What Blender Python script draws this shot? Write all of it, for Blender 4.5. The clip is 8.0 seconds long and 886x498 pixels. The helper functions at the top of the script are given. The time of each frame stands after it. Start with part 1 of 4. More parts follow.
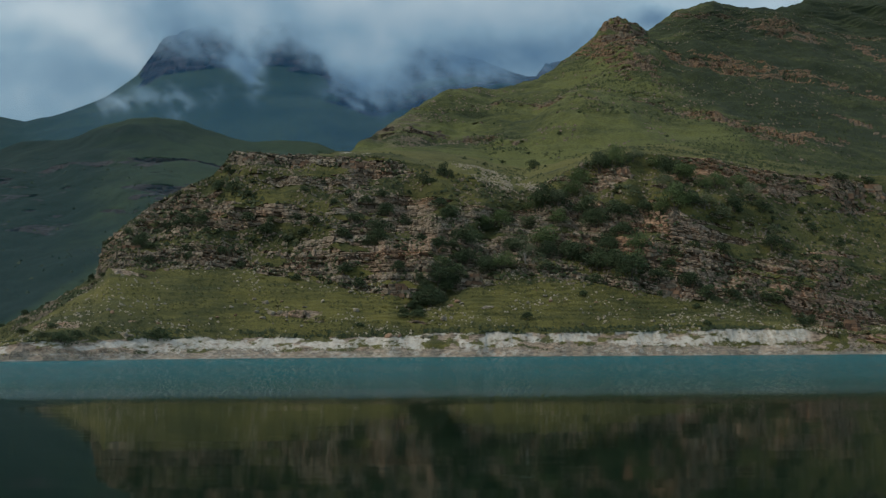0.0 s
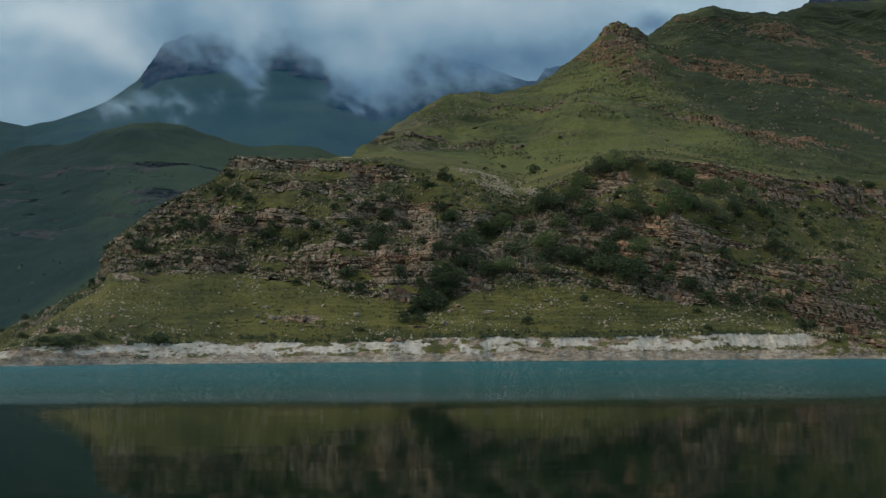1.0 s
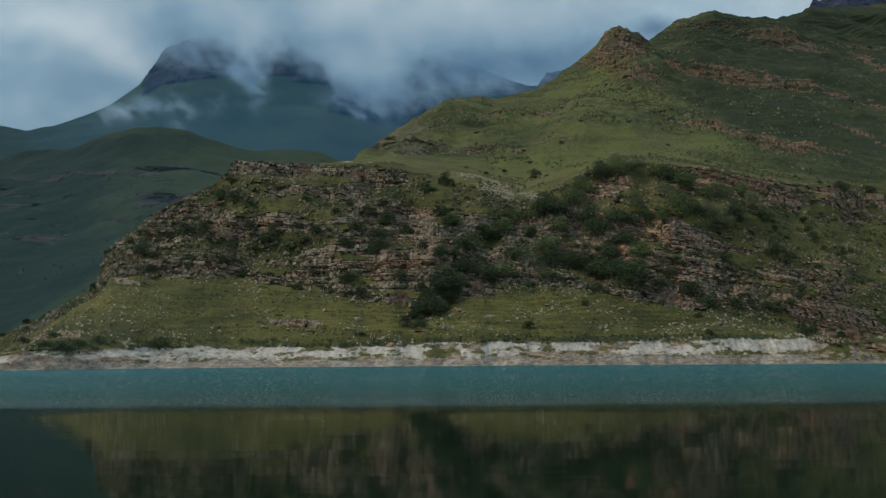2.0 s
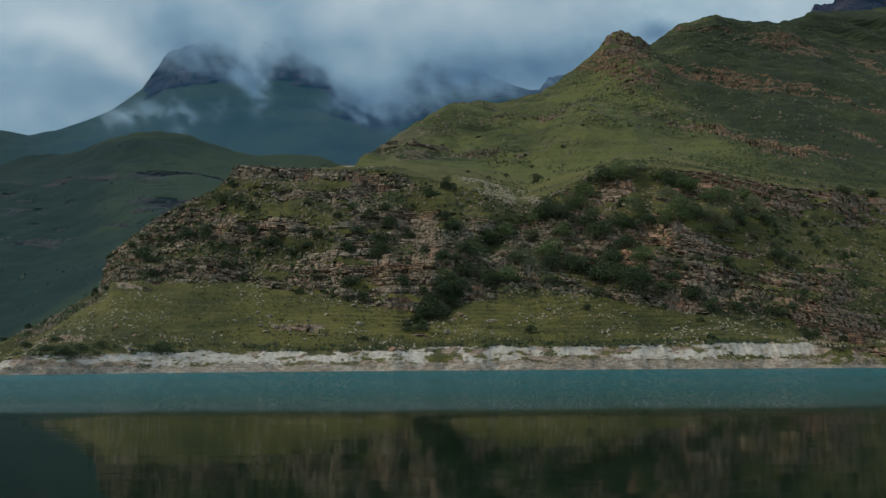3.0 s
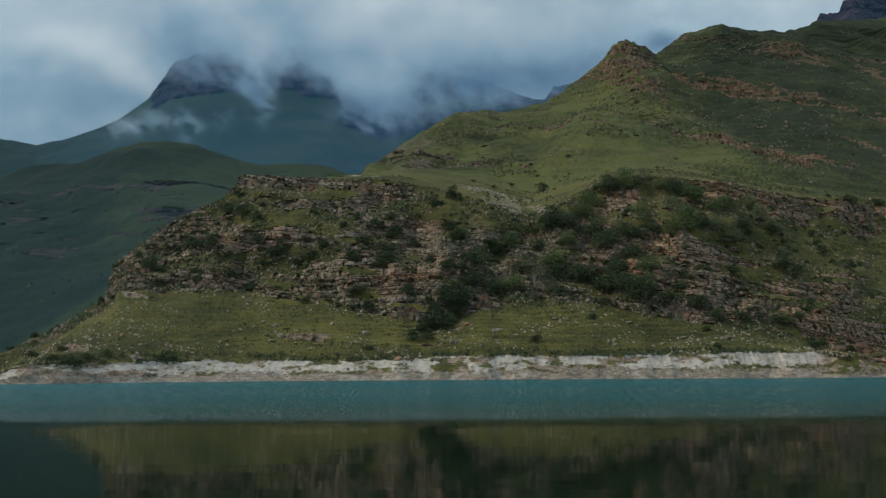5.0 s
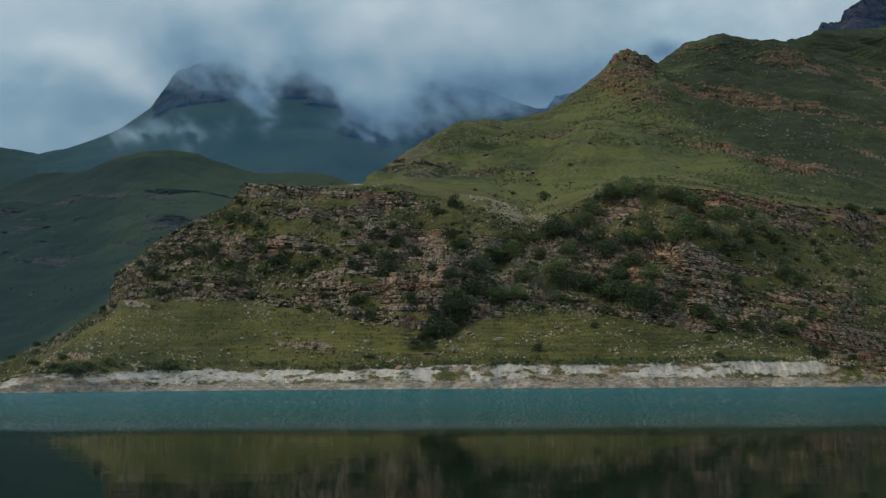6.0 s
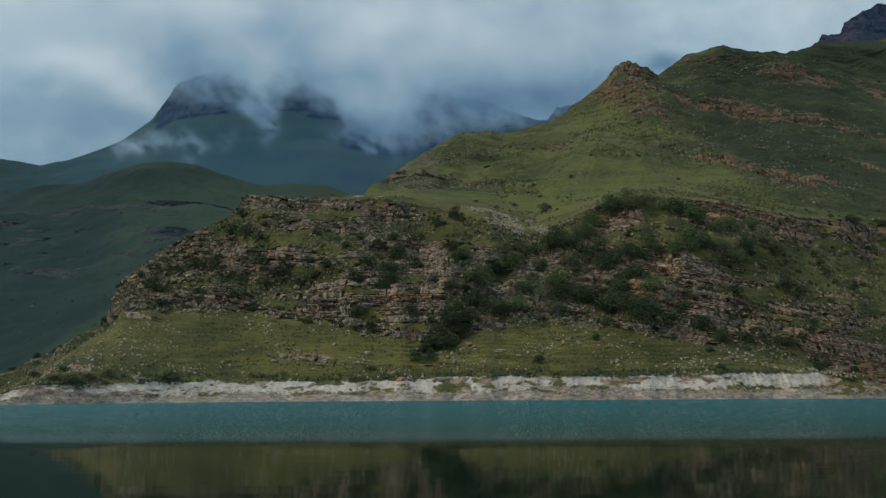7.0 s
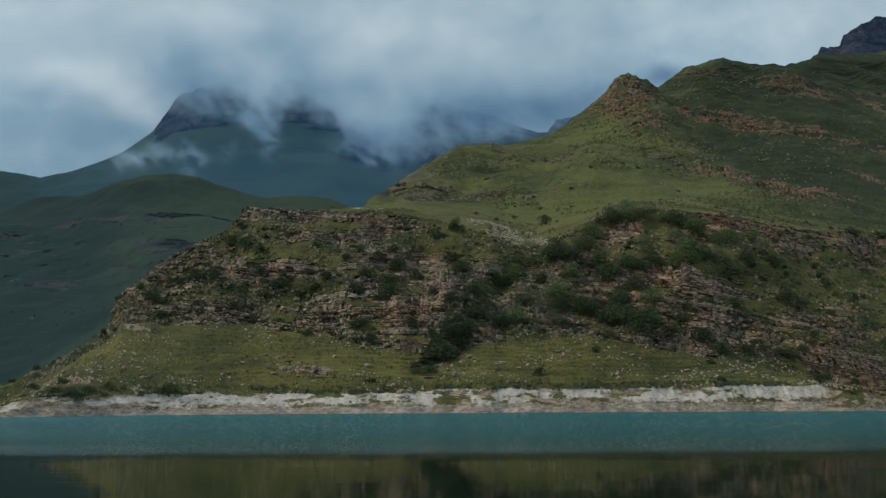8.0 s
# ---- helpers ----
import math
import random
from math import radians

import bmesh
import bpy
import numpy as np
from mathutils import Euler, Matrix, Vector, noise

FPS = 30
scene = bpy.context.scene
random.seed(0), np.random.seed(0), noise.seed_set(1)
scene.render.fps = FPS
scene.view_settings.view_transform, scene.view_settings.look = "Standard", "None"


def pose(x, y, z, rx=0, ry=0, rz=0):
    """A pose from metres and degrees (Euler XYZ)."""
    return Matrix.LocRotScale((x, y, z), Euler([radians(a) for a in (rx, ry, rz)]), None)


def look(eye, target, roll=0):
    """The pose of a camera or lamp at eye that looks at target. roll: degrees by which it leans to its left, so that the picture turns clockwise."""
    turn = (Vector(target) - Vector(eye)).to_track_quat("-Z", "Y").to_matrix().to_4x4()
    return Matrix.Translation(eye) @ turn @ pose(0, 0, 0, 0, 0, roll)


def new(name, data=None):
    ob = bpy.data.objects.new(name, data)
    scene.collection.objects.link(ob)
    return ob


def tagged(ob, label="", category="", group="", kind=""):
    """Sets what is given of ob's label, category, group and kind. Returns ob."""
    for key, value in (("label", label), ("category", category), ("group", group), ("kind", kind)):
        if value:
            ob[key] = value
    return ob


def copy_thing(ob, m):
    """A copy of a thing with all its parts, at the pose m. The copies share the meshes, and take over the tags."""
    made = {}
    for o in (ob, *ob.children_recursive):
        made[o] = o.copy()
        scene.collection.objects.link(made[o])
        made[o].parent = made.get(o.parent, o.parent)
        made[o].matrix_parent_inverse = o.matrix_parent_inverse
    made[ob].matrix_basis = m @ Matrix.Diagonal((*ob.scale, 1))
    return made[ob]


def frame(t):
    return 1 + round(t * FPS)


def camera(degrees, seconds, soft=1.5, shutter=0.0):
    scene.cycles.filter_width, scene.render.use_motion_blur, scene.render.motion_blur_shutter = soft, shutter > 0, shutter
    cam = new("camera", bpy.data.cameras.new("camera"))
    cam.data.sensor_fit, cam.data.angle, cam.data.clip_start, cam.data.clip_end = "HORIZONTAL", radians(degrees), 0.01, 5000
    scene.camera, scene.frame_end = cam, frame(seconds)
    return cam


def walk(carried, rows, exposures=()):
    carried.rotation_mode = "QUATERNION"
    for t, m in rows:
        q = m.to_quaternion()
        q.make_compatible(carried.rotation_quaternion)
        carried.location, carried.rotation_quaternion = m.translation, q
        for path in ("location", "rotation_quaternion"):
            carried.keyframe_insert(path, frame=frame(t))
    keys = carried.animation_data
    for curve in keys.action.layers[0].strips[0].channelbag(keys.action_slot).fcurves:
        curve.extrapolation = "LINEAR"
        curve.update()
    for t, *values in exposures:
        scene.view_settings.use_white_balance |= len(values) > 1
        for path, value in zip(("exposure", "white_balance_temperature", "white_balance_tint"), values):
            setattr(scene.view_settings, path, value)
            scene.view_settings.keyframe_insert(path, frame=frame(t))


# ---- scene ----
cam = camera(46.0, 8.0, soft=1.35)
# A tripod two metres above the lake: it pans a little to the left and tilts up.
EYE, TILT, LEAN = 2.0, 5.53, 0.30
ROWS = [  # seconds, yaw, pitch, roll
    (0.0, 0.0, 0.0, 0.0), (0.5, 0.024, 0.129, 0.02), (1.0, 0.033, 0.248, 0.015), (1.5, 0.057, 0.374, 0.0),
    (3.0, 0.194, 0.737, 0.01), (3.5, 0.272, 0.848, 0.015), (4.0, 0.353, 0.942, 0.01), (4.5, 0.437, 1.083, 0.0),
    (6.0, 0.595, 1.730, -0.04), (6.5, 0.630, 2.072, -0.04), (7.0, 0.650, 2.365, -0.055), (7.5, 0.653, 2.706, -0.07),
    (8.0, 0.650, 3.026, -0.065),
]
walk(cam, [(t, pose(0, 0, EYE, 90 + TILT + pitch, LEAN + roll, yaw)) for t, yaw, pitch, roll in ROWS], [(0.0, -0.1), (8.0, -0.1)])

# ---- light: an overcast sky with a veiled sun high on the left ----
SUN_HEIGHT, SUN_TURN = radians(42), radians(-105)
world = bpy.data.worlds.new("overcast_sky")
scene.world = world
world.use_nodes = True


def node(tree, kind, **values):
    n = tree.nodes.new(kind)
    for key, value in values.items():
        if key in n.inputs:
            n.inputs[key].default_value = value
    return n


def link(tree, a, out, b, into):
    tree.links.new(a.outputs[out], b.inputs[into])


def ramp(tree, stops):
    n = tree.nodes.new("ShaderNodeValToRGB")
    for i, (at, colour) in enumerate(stops):
        e = n.color_ramp.elements[i] if i < 2 else n.color_ramp.elements.new(at)
        e.position, e.color = at, (*colour, 1) if len(colour) == 3 else colour
    return n


def mix(tree, kind="MIX"):
    n = tree.nodes.new("ShaderNodeMixRGB")
    n.blend_type = kind
    return n


def math_node(tree, kind, a=0.0, b=0.0, clamp=False):
    n = tree.nodes.new("ShaderNodeMath")
    n.operation, n.use_clamp = kind, clamp
    n.inputs[0].default_value, n.inputs[1].default_value = a, b
    return n


def build_sky():
    t = world.node_tree
    t.nodes.clear()
    out, back = t.nodes.new("ShaderNodeOutputWorld"), node(t, "ShaderNodeBackground", Strength=SKY)
    sky = t.nodes.new("ShaderNodeTexSky")
    sky.sky_type, sky.sun_disc = "NISHITA", False
    sky.sun_elevation, sky.sun_rotation = SUN_HEIGHT, SUN_TURN
    dim = mix(t, "MULTIPLY")
    dim.inputs[0].default_value, dim.inputs[2].default_value = 1.0, (0.12, 0.12, 0.12, 1)
    link(t, sky, 0, dim, 1)
    place = t.nodes.new("ShaderNodeTexCoord")
    spread = t.nodes.new("ShaderNodeMapping")
    spread.inputs["Location"].default_value = (0.35, 0.2, 0.55)
    spread.inputs["Scale"].default_value = (1.0, 1.0, 1.9)
    link(t, place, "Generated", spread, "Vector")
    big = node(t, "ShaderNodeTexNoise", Scale=3.6, Detail=4.0, Roughness=0.45, Distortion=0.4)
    link(t, spread, 0, big, "Vector")
    tones = ramp(t, [(0.34, (0.19, 0.265, 0.33)), (0.66, (0.45, 0.54, 0.60)), (0.50, (0.30, 0.385, 0.445))])
    link(t, big, 0, tones, 0)
    cover = mix(t)
    cover.inputs[0].default_value = 0.9
    link(t, dim, 0, cover, 1)
    link(t, tones, 0, cover, 2)
    # the cloud deck is thinner, and so brighter, overhead
    parts = t.nodes.new("ShaderNodeSeparateXYZ")
    link(t, place, "Generated", parts, 0)
    high = t.nodes.new("ShaderNodeMapRange")
    high.inputs[1].default_value, high.inputs[2].default_value = 0.25, 0.95
    high.inputs[3].default_value, high.inputs[4].default_value = 1.0, 1.7
    link(t, parts, "Z", high, 0)
    gain = mix(t, "MULTIPLY")
    gain.inputs[0].default_value = 1.0
    link(t, cover, 0, gain, 1)
    link(t, high, 0, gain, 2)
    link(t, gain, 0, back, "Color")
    link(t, back, 0, out, "Surface")


SKY = 0.98
build_sky()
sun = new("sun", bpy.data.lights.new("sun", "SUN"))
sun.data.energy, sun.data.angle, sun.data.color = 1.75, radians(11), (1.0, 0.88, 0.70)
sun.matrix_world = look((math.sin(SUN_TURN) * math.cos(SUN_HEIGHT) * 100, math.cos(SUN_TURN) * math.cos(SUN_HEIGHT) * 100, math.sin(SUN_HEIGHT) * 100), (0, 0, 0))


# ---- materials ----
def material(name, rough=0.9):
    m = bpy.data.materials.new(name)
    m.use_nodes = True
    t = m.node_tree
    p = t.nodes["Principled BSDF"]
    p.inputs["Roughness"].default_value = rough
    p.inputs["Specular IOR Level"].default_value = 0.25
    return m, t, p


def tex(t, scale, detail=5.0, rough=0.6, stretch=(1, 1, 1), kind="ShaderNodeTexNoise", source="Object"):
    c, s = t.nodes.new("ShaderNodeTexCoord"), t.nodes.new("ShaderNodeMapping")
    s.inputs["Scale"].default_value = stretch
    link(t, c, source, s, 0)
    n = node(t, kind, Scale=scale, Detail=detail, Roughness=rough)
    link(t, s, 0, n, "Vector")
    return n


def bump(t, p, source, out, strength, distance):
    b = node(t, "ShaderNodeBump", Strength=strength, Distance=distance)
    link(t, source, out, b, "Height")
    link(t, b, 0, p, "Normal")
    return b


def land_material(name, grass, grass_dry, rock, rock_red, fine=1.0):
    """Turf over bedded rock: the mesh's own 'rock', 'chalk' and 'tone' say what lies where."""
    m, t, p = material(name, 0.95)
    patches, grain, blades = tex(t, 0.030 * fine, 7, 0.68), tex(t, 0.55 * fine, 4, 0.7), tex(t, 2.2 * fine, 3, 0.7)
    turf = ramp(t, [(0.38, grass), (0.60, grass_dry)])
    both = mix(t)
    both.inputs[0].default_value = 0.35
    link(t, patches, 0, both, 1)
    link(t, grain, 0, both, 2)
    # besides the meadow's dryness, lit and shaded turf are painted through this value
    turf_tone = t.nodes.new("ShaderNodeAttribute")
    turf_tone.attribute_name = "dry_lit"
    shift = math_node(t, "MULTIPLY_ADD", 0, 0.42)
    shift.inputs[2].default_value = -0.21
    link(t, turf_tone, "Fac", shift, 0)
    toned = math_node(t, "ADD")
    link(t, both, 0, toned, 0)
    link(t, shift, 0, toned, 1)
    link(t, toned, 0, turf, 0)
    tuft = ramp(t, [(0.34, (0.42, 0.42, 0.42)), (0.62, (1.25, 1.25, 1.2))])
    link(t, blades, 0, tuft, 0)
    green = mix(t, "MULTIPLY")
    green.inputs[0].default_value = 0.75
    link(t, turf, 0, green, 1)
    link(t, tuft, 0, green, 2)
    tone = t.nodes.new("ShaderNodeAttribute")
    tone.attribute_name = "tone"
    stone = ramp(t, [(0.12, rock), (0.95, rock_red), (0.5, tuple((a + b) * 0.42 for a, b in zip(rock, rock_red)))])
    link(t, tone, "Fac", stone, 0)
    beds = tex(t, 0.6 * fine, 5, 0.7, (0.75, 0.75, 2.4))
    streak = ramp(t, [(0.36, (0.25, 0.24, 0.23)), (0.60, (1.55, 1.5, 1.42))])
    link(t, beds, 0, streak, 0)
    bedded = mix(t, "MULTIPLY")
    bedded.inputs[0].default_value = 0.9
    link(t, stone, 0, bedded, 1)
    link(t, streak, 0, bedded, 2)
    amount = t.nodes.new("ShaderNodeAttribute")
    amount.attribute_name = "rock"
    ragged = math_node(t, "MULTIPLY_ADD", 0, 0.5)
    ragged.inputs[2].default_value = -0.25
    link(t, grain, 0, ragged, 0)
    edge = math_node(t, "ADD")
    link(t, amount, "Fac", edge, 0)
    link(t, ragged, 0, edge, 1)
    bare = ramp(t, [(0.38, (0, 0, 0)), (0.56, (1, 1, 1))])
    link(t, edge, 0, bare, 0)
    ground = mix(t)
    link(t, bare, 0, ground, 0)
    link(t, green, 0, ground, 1)
    link(t, bedded, 0, ground, 2)
    chalk = t.nodes.new("ShaderNodeAttribute")
    chalk.attribute_name = "chalk"
    lime = ramp(t, [(0.31, (0.165, 0.150, 0.105)), (0.54, (0.55, 0.52, 0.465)), (0.41, (0.42, 0.37, 0.31))])
    stains = tex(t, 0.42, 7, 0.72, (1.5, 1.5, 0.7))
    link(t, stains, 0, lime, 0)
    final = mix(t)
    link(t, chalk, "Fac", final, 0)
    link(t, ground, 0, final, 1)
    link(t, lime, 0, final, 2)
    link(t, final, 0, p, "Base Color")
    bump(t, p, blades, 0, 0.6, 0.25 / fine)
    return m


land = land_material("turf_and_rock", (0.045, 0.053, 0.018), (0.118, 0.111, 0.031), (0.25, 0.218, 0.178), (0.29, 0.188, 0.128))
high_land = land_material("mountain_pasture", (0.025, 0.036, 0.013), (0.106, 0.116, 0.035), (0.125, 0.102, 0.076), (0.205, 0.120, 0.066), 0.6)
# far land: cloud shade and blue haze are put into these colours
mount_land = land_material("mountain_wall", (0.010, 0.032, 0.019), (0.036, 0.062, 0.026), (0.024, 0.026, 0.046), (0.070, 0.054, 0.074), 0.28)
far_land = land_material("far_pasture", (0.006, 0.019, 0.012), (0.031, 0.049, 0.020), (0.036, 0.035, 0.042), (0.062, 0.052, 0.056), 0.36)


def plain(name, dark, light, scale, rough=0.9, relief=0.3, distance=0.1):
    m, t, p = material(name, rough)
    n = tex(t, scale, 6, 0.65)
    info = t.nodes.new("ShaderNodeObjectInfo")
    c = ramp(t, [(0.3, dark), (0.7, light)])
    shift = math_node(t, "MULTIPLY_ADD", 0, 0.3)
    shift.inputs[2].default_value = -0.15
    link(t, info, "Random", shift, 0)
    total = math_node(t, "ADD")
    link(t, n, 0, total, 0)
    link(t, shift, 0, total, 1)
    link(t, total, 0, c, 0)
    link(t, c, 0, p, "Base Color")
    bump(t, p, n, 0, relief, distance)
    return m


def leaf_material(name, dark, light):
    m, t, p = material(name, 0.7)
    geo, info = t.nodes.new("ShaderNodeNewGeometry"), t.nodes.new("ShaderNodeObjectInfo")
    total = math_node(t, "MULTIPLY_ADD", 0, 0.55)
    link(t, geo, "Random Per Island", total, 0)
    half = math_node(t, "MULTIPLY", 0, 0.45)
    link(t, info, "Random", half, 0)
    t.links.new(half.outputs[0], total.inputs[2])
    c = ramp(t, [(0.1, dark), (0.9, light)])
    link(t, total, 0, c, 0)
    link(t, c, 0, p, "Base Color")
    return m


bark_pale = plain("pale_dead_wood", (0.20, 0.19, 0.17), (0.36, 0.34, 0.31), 6)
bark = plain("grey_bark", (0.07, 0.06, 0.05), (0.16, 0.14, 0.12), 6)
leaves = leaf_material("dark_leaves", (0.033, 0.053, 0.024), (0.070, 0.100, 0.044))
leaves_fresh = leaf_material("fresh_leaves", (0.062, 0.096, 0.034), (0.115, 0.158, 0.058))
leaves_pale = leaf_material("willow_leaves", (0.070, 0.092, 0.050), (0.135, 0.160, 0.085))
boulder_grey = plain("pale_limestone", (0.14, 0.122, 0.088), (0.34, 0.30, 0.228), 1.5)
ledge_grey = plain("grey_ledge_rock", (0.090, 0.074, 0.056), (0.25, 0.205, 0.150), 0.9)
ledge_red = plain("brown_ledge_rock", (0.085, 0.058, 0.042), (0.27, 0.17, 0.11), 0.9)
boulder_red = plain("rust_sandstone", (0.13, 0.085, 0.06), (0.33, 0.21, 0.14), 1.5)
dust = plain("pale_track", (0.30, 0.27, 0.22), (0.48, 0.45, 0.38), 0.8)
mud = plain("lake_bed", (0.05, 0.055, 0.035), (0.10, 0.095, 0.065), 0.3)


def water_material():
    m, t, p = material("lake_water", 0.05)
    p.inputs["IOR"].default_value, p.inputs["Specular IOR Level"].default_value = 1.33, 0.22
    c, parts = t.nodes.new("ShaderNodeTexCoord"), t.nodes.new("ShaderNodeSeparateXYZ")
    link(t, c, "Object", parts, 0)
    # the wind ruffles the open lake; the bay before the camera lies in the lee
    gust = tex(t, 0.02, 4, 0.6, (0.5, 1.0, 1))
    wobble = math_node(t, "MULTIPLY_ADD", 0, 8.0)
    wobble.inputs[2].default_value = -4.0
    link(t, gust, 0, wobble, 0)
    far = math_node(t, "ADD")
    link(t, parts, "Y", far, 0)
    link(t, wobble, 0, far, 1)
    wind = t.nodes.new("ShaderNodeMapRange")
    wind.interpolation_type = "SMOOTHSTEP"
    wind.inputs[1].default_value, wind.inputs[2].default_value = 37.0, 62.0
    link(t, far, 0, wind, 0)
    gloss = t.nodes.new("ShaderNodeMapRange")
    gloss.inputs[3].default_value, gloss.inputs[4].default_value = 0.078, 0.088
    link(t, wind, 0, gloss, 0)
    link(t, gloss, 0, p, "Specular IOR Level")
    wave_painted = mix(t, "MULTIPLY")
    # body colour painted by distance: dark green in the bay, turquoise further out
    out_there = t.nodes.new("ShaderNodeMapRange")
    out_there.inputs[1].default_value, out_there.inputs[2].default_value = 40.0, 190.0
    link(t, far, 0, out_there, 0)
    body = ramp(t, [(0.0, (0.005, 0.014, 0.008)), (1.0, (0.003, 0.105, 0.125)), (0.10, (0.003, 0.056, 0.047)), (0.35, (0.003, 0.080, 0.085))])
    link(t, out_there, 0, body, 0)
    link(t, body, 0, wave_painted, 1)
    link(t, wave_painted, 0, p, "Base Color")
    rough = t.nodes.new("ShaderNodeMapRange")
    rough.inputs[3].default_value, rough.inputs[4].default_value = 0.045, 0.10
    link(t, wind, 0, rough, 0)
    link(t, rough, 0, p, "Roughness")
    # wind waves show the eye their tilted faces; in the lee only faint ripples are left
    near_chop, mid_chop, far_chop = tex(t, 1.0, 3, 0.7, (11.0, 1.5, 1)), tex(t, 1.0, 3, 0.7, (5.5, 0.36, 1)), tex(t, 1.0, 3, 0.7, (2.6, 0.085, 1))
    side, ripple = tex(t, 1.0, 3, 0.7, (3.0, 0.15, 1)), tex(t, 1.0, 3, 0.6, (0.12, 1.3, 1))

    def beyond(start, end):
        n = t.nodes.new("ShaderNodeMapRange")
        n.inputs[1].default_value, n.inputs[2].default_value = start, end
        link(t, parts, "Y", n, 0)
        return n

    first, both = mix(t), mix(t)
    link(t, beyond(60, 110), 0, first, 0)
    link(t, near_chop, 0, first, 1)
    link(t, mid_chop, 0, first, 2)
    link(t, beyond(120, 220), 0, both, 0)
    link(t, first, 0, both, 1)
    link(t, far_chop, 0, both, 2)
    # light and dark of the waves painted into the colour, darkest on steep fronts
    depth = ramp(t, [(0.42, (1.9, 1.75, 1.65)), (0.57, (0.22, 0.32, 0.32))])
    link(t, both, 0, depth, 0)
    link(t, wind, 0, wave_painted, 0)
    link(t, depth, 0, wave_painted, 2)
    face = t.nodes.new("ShaderNodeMapRange")
    face.inputs[1].default_value, face.inputs[2].default_value = 0.42, 0.58
    face.inputs[3].default_value, face.inputs[4].default_value = 0.02, -0.50
    link(t, both, 0, face, 0)
    slope_y = math_node(t, "MULTIPLY")
    link(t, face, 0, slope_y, 0)
    link(t, wind, 0, slope_y, 1)
    faint = math_node(t, "MULTIPLY_ADD", 0, 0.016)
    faint.inputs[2].default_value = -0.008
    link(t, ripple, 0, faint, 0)
    slope_all = math_node(t, "ADD")
    link(t, slope_y, 0, slope_all, 0)
    link(t, faint, 0, slope_all, 1)
    # a few cat's-paws in the lee catch the pale sky
    paws, close = tex(t, 1.0, 4, 0.65, (0.55, 2.6, 1)), t.nodes.new("ShaderNodeMapRange")
    close.inputs[1].default_value, close.inputs[2].default_value, close.inputs[3].default_value, close.inputs[4].default_value = 17.0, 24.0, 1.0, 0.0
    link(t, parts, "Y", close, 0)
    streaks = t.nodes.new("ShaderNodeMapRange")
    streaks.inputs[1].default_value, streaks.inputs[2].default_value, streaks.inputs[4].default_value = 0.66, 0.76, -0.16
    link(t, paws, 0, streaks, 0)
    pawed = math_node(t, "MULTIPLY")
    link(t, streaks, 0, pawed, 0)
    link(t, close, 0, pawed, 1)
    slope_near = math_node(t, "ADD")
    link(t, slope_all, 0, slope_near, 0)
    link(t, pawed, 0, slope_near, 1)
    across = math_node(t, "MULTIPLY_ADD", 0, 0.5)
    across.inputs[2].default_value = -0.25
    link(t, side, 0, across, 0)
    slope_x = math_node(t, "MULTIPLY")
    link(t, across, 0, slope_x, 0)
    link(t, wind, 0, slope_x, 1)
    way = t.nodes.new("ShaderNodeCombineXYZ")
    way.inputs[2].default_value = 1.0
    link(t, slope_x, 0, way, 0)
    link(t, slope_near, 0, way, 1)
    unit = t.nodes.new("ShaderNodeVectorMath")
    unit.operation = "NORMALIZE"
    link(t, way, 0, unit, 0)
    link(t, unit, 0, p, "Normal")
    return m


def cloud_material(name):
    """Cloud that glows, its light and shade painted in 'tone'; it is clear where the mesh's 'veil' is low."""
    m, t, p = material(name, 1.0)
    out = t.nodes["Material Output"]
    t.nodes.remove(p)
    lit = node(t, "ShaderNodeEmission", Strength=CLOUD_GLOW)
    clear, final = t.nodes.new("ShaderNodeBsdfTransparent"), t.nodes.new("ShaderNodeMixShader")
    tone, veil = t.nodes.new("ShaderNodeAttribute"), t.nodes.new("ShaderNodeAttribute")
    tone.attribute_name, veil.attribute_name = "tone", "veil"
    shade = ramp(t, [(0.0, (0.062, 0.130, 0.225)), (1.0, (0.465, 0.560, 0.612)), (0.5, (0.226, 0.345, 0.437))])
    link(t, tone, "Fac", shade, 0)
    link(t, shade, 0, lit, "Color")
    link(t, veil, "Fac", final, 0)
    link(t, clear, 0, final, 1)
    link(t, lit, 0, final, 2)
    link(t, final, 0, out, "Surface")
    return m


def painted_haze(name, colour, glow):
    """Painted haze: a tinted, faintly glowing sheet, as thick as the mesh's 'veil' says."""
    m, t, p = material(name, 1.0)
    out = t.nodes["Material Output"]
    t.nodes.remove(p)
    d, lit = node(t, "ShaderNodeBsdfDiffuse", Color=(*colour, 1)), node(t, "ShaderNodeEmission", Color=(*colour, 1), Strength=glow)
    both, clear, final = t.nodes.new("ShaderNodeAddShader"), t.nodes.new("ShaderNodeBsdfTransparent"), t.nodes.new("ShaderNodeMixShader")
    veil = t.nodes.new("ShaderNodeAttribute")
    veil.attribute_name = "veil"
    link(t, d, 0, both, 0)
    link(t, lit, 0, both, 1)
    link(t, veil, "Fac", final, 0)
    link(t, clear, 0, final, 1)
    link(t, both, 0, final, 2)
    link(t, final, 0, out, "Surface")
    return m


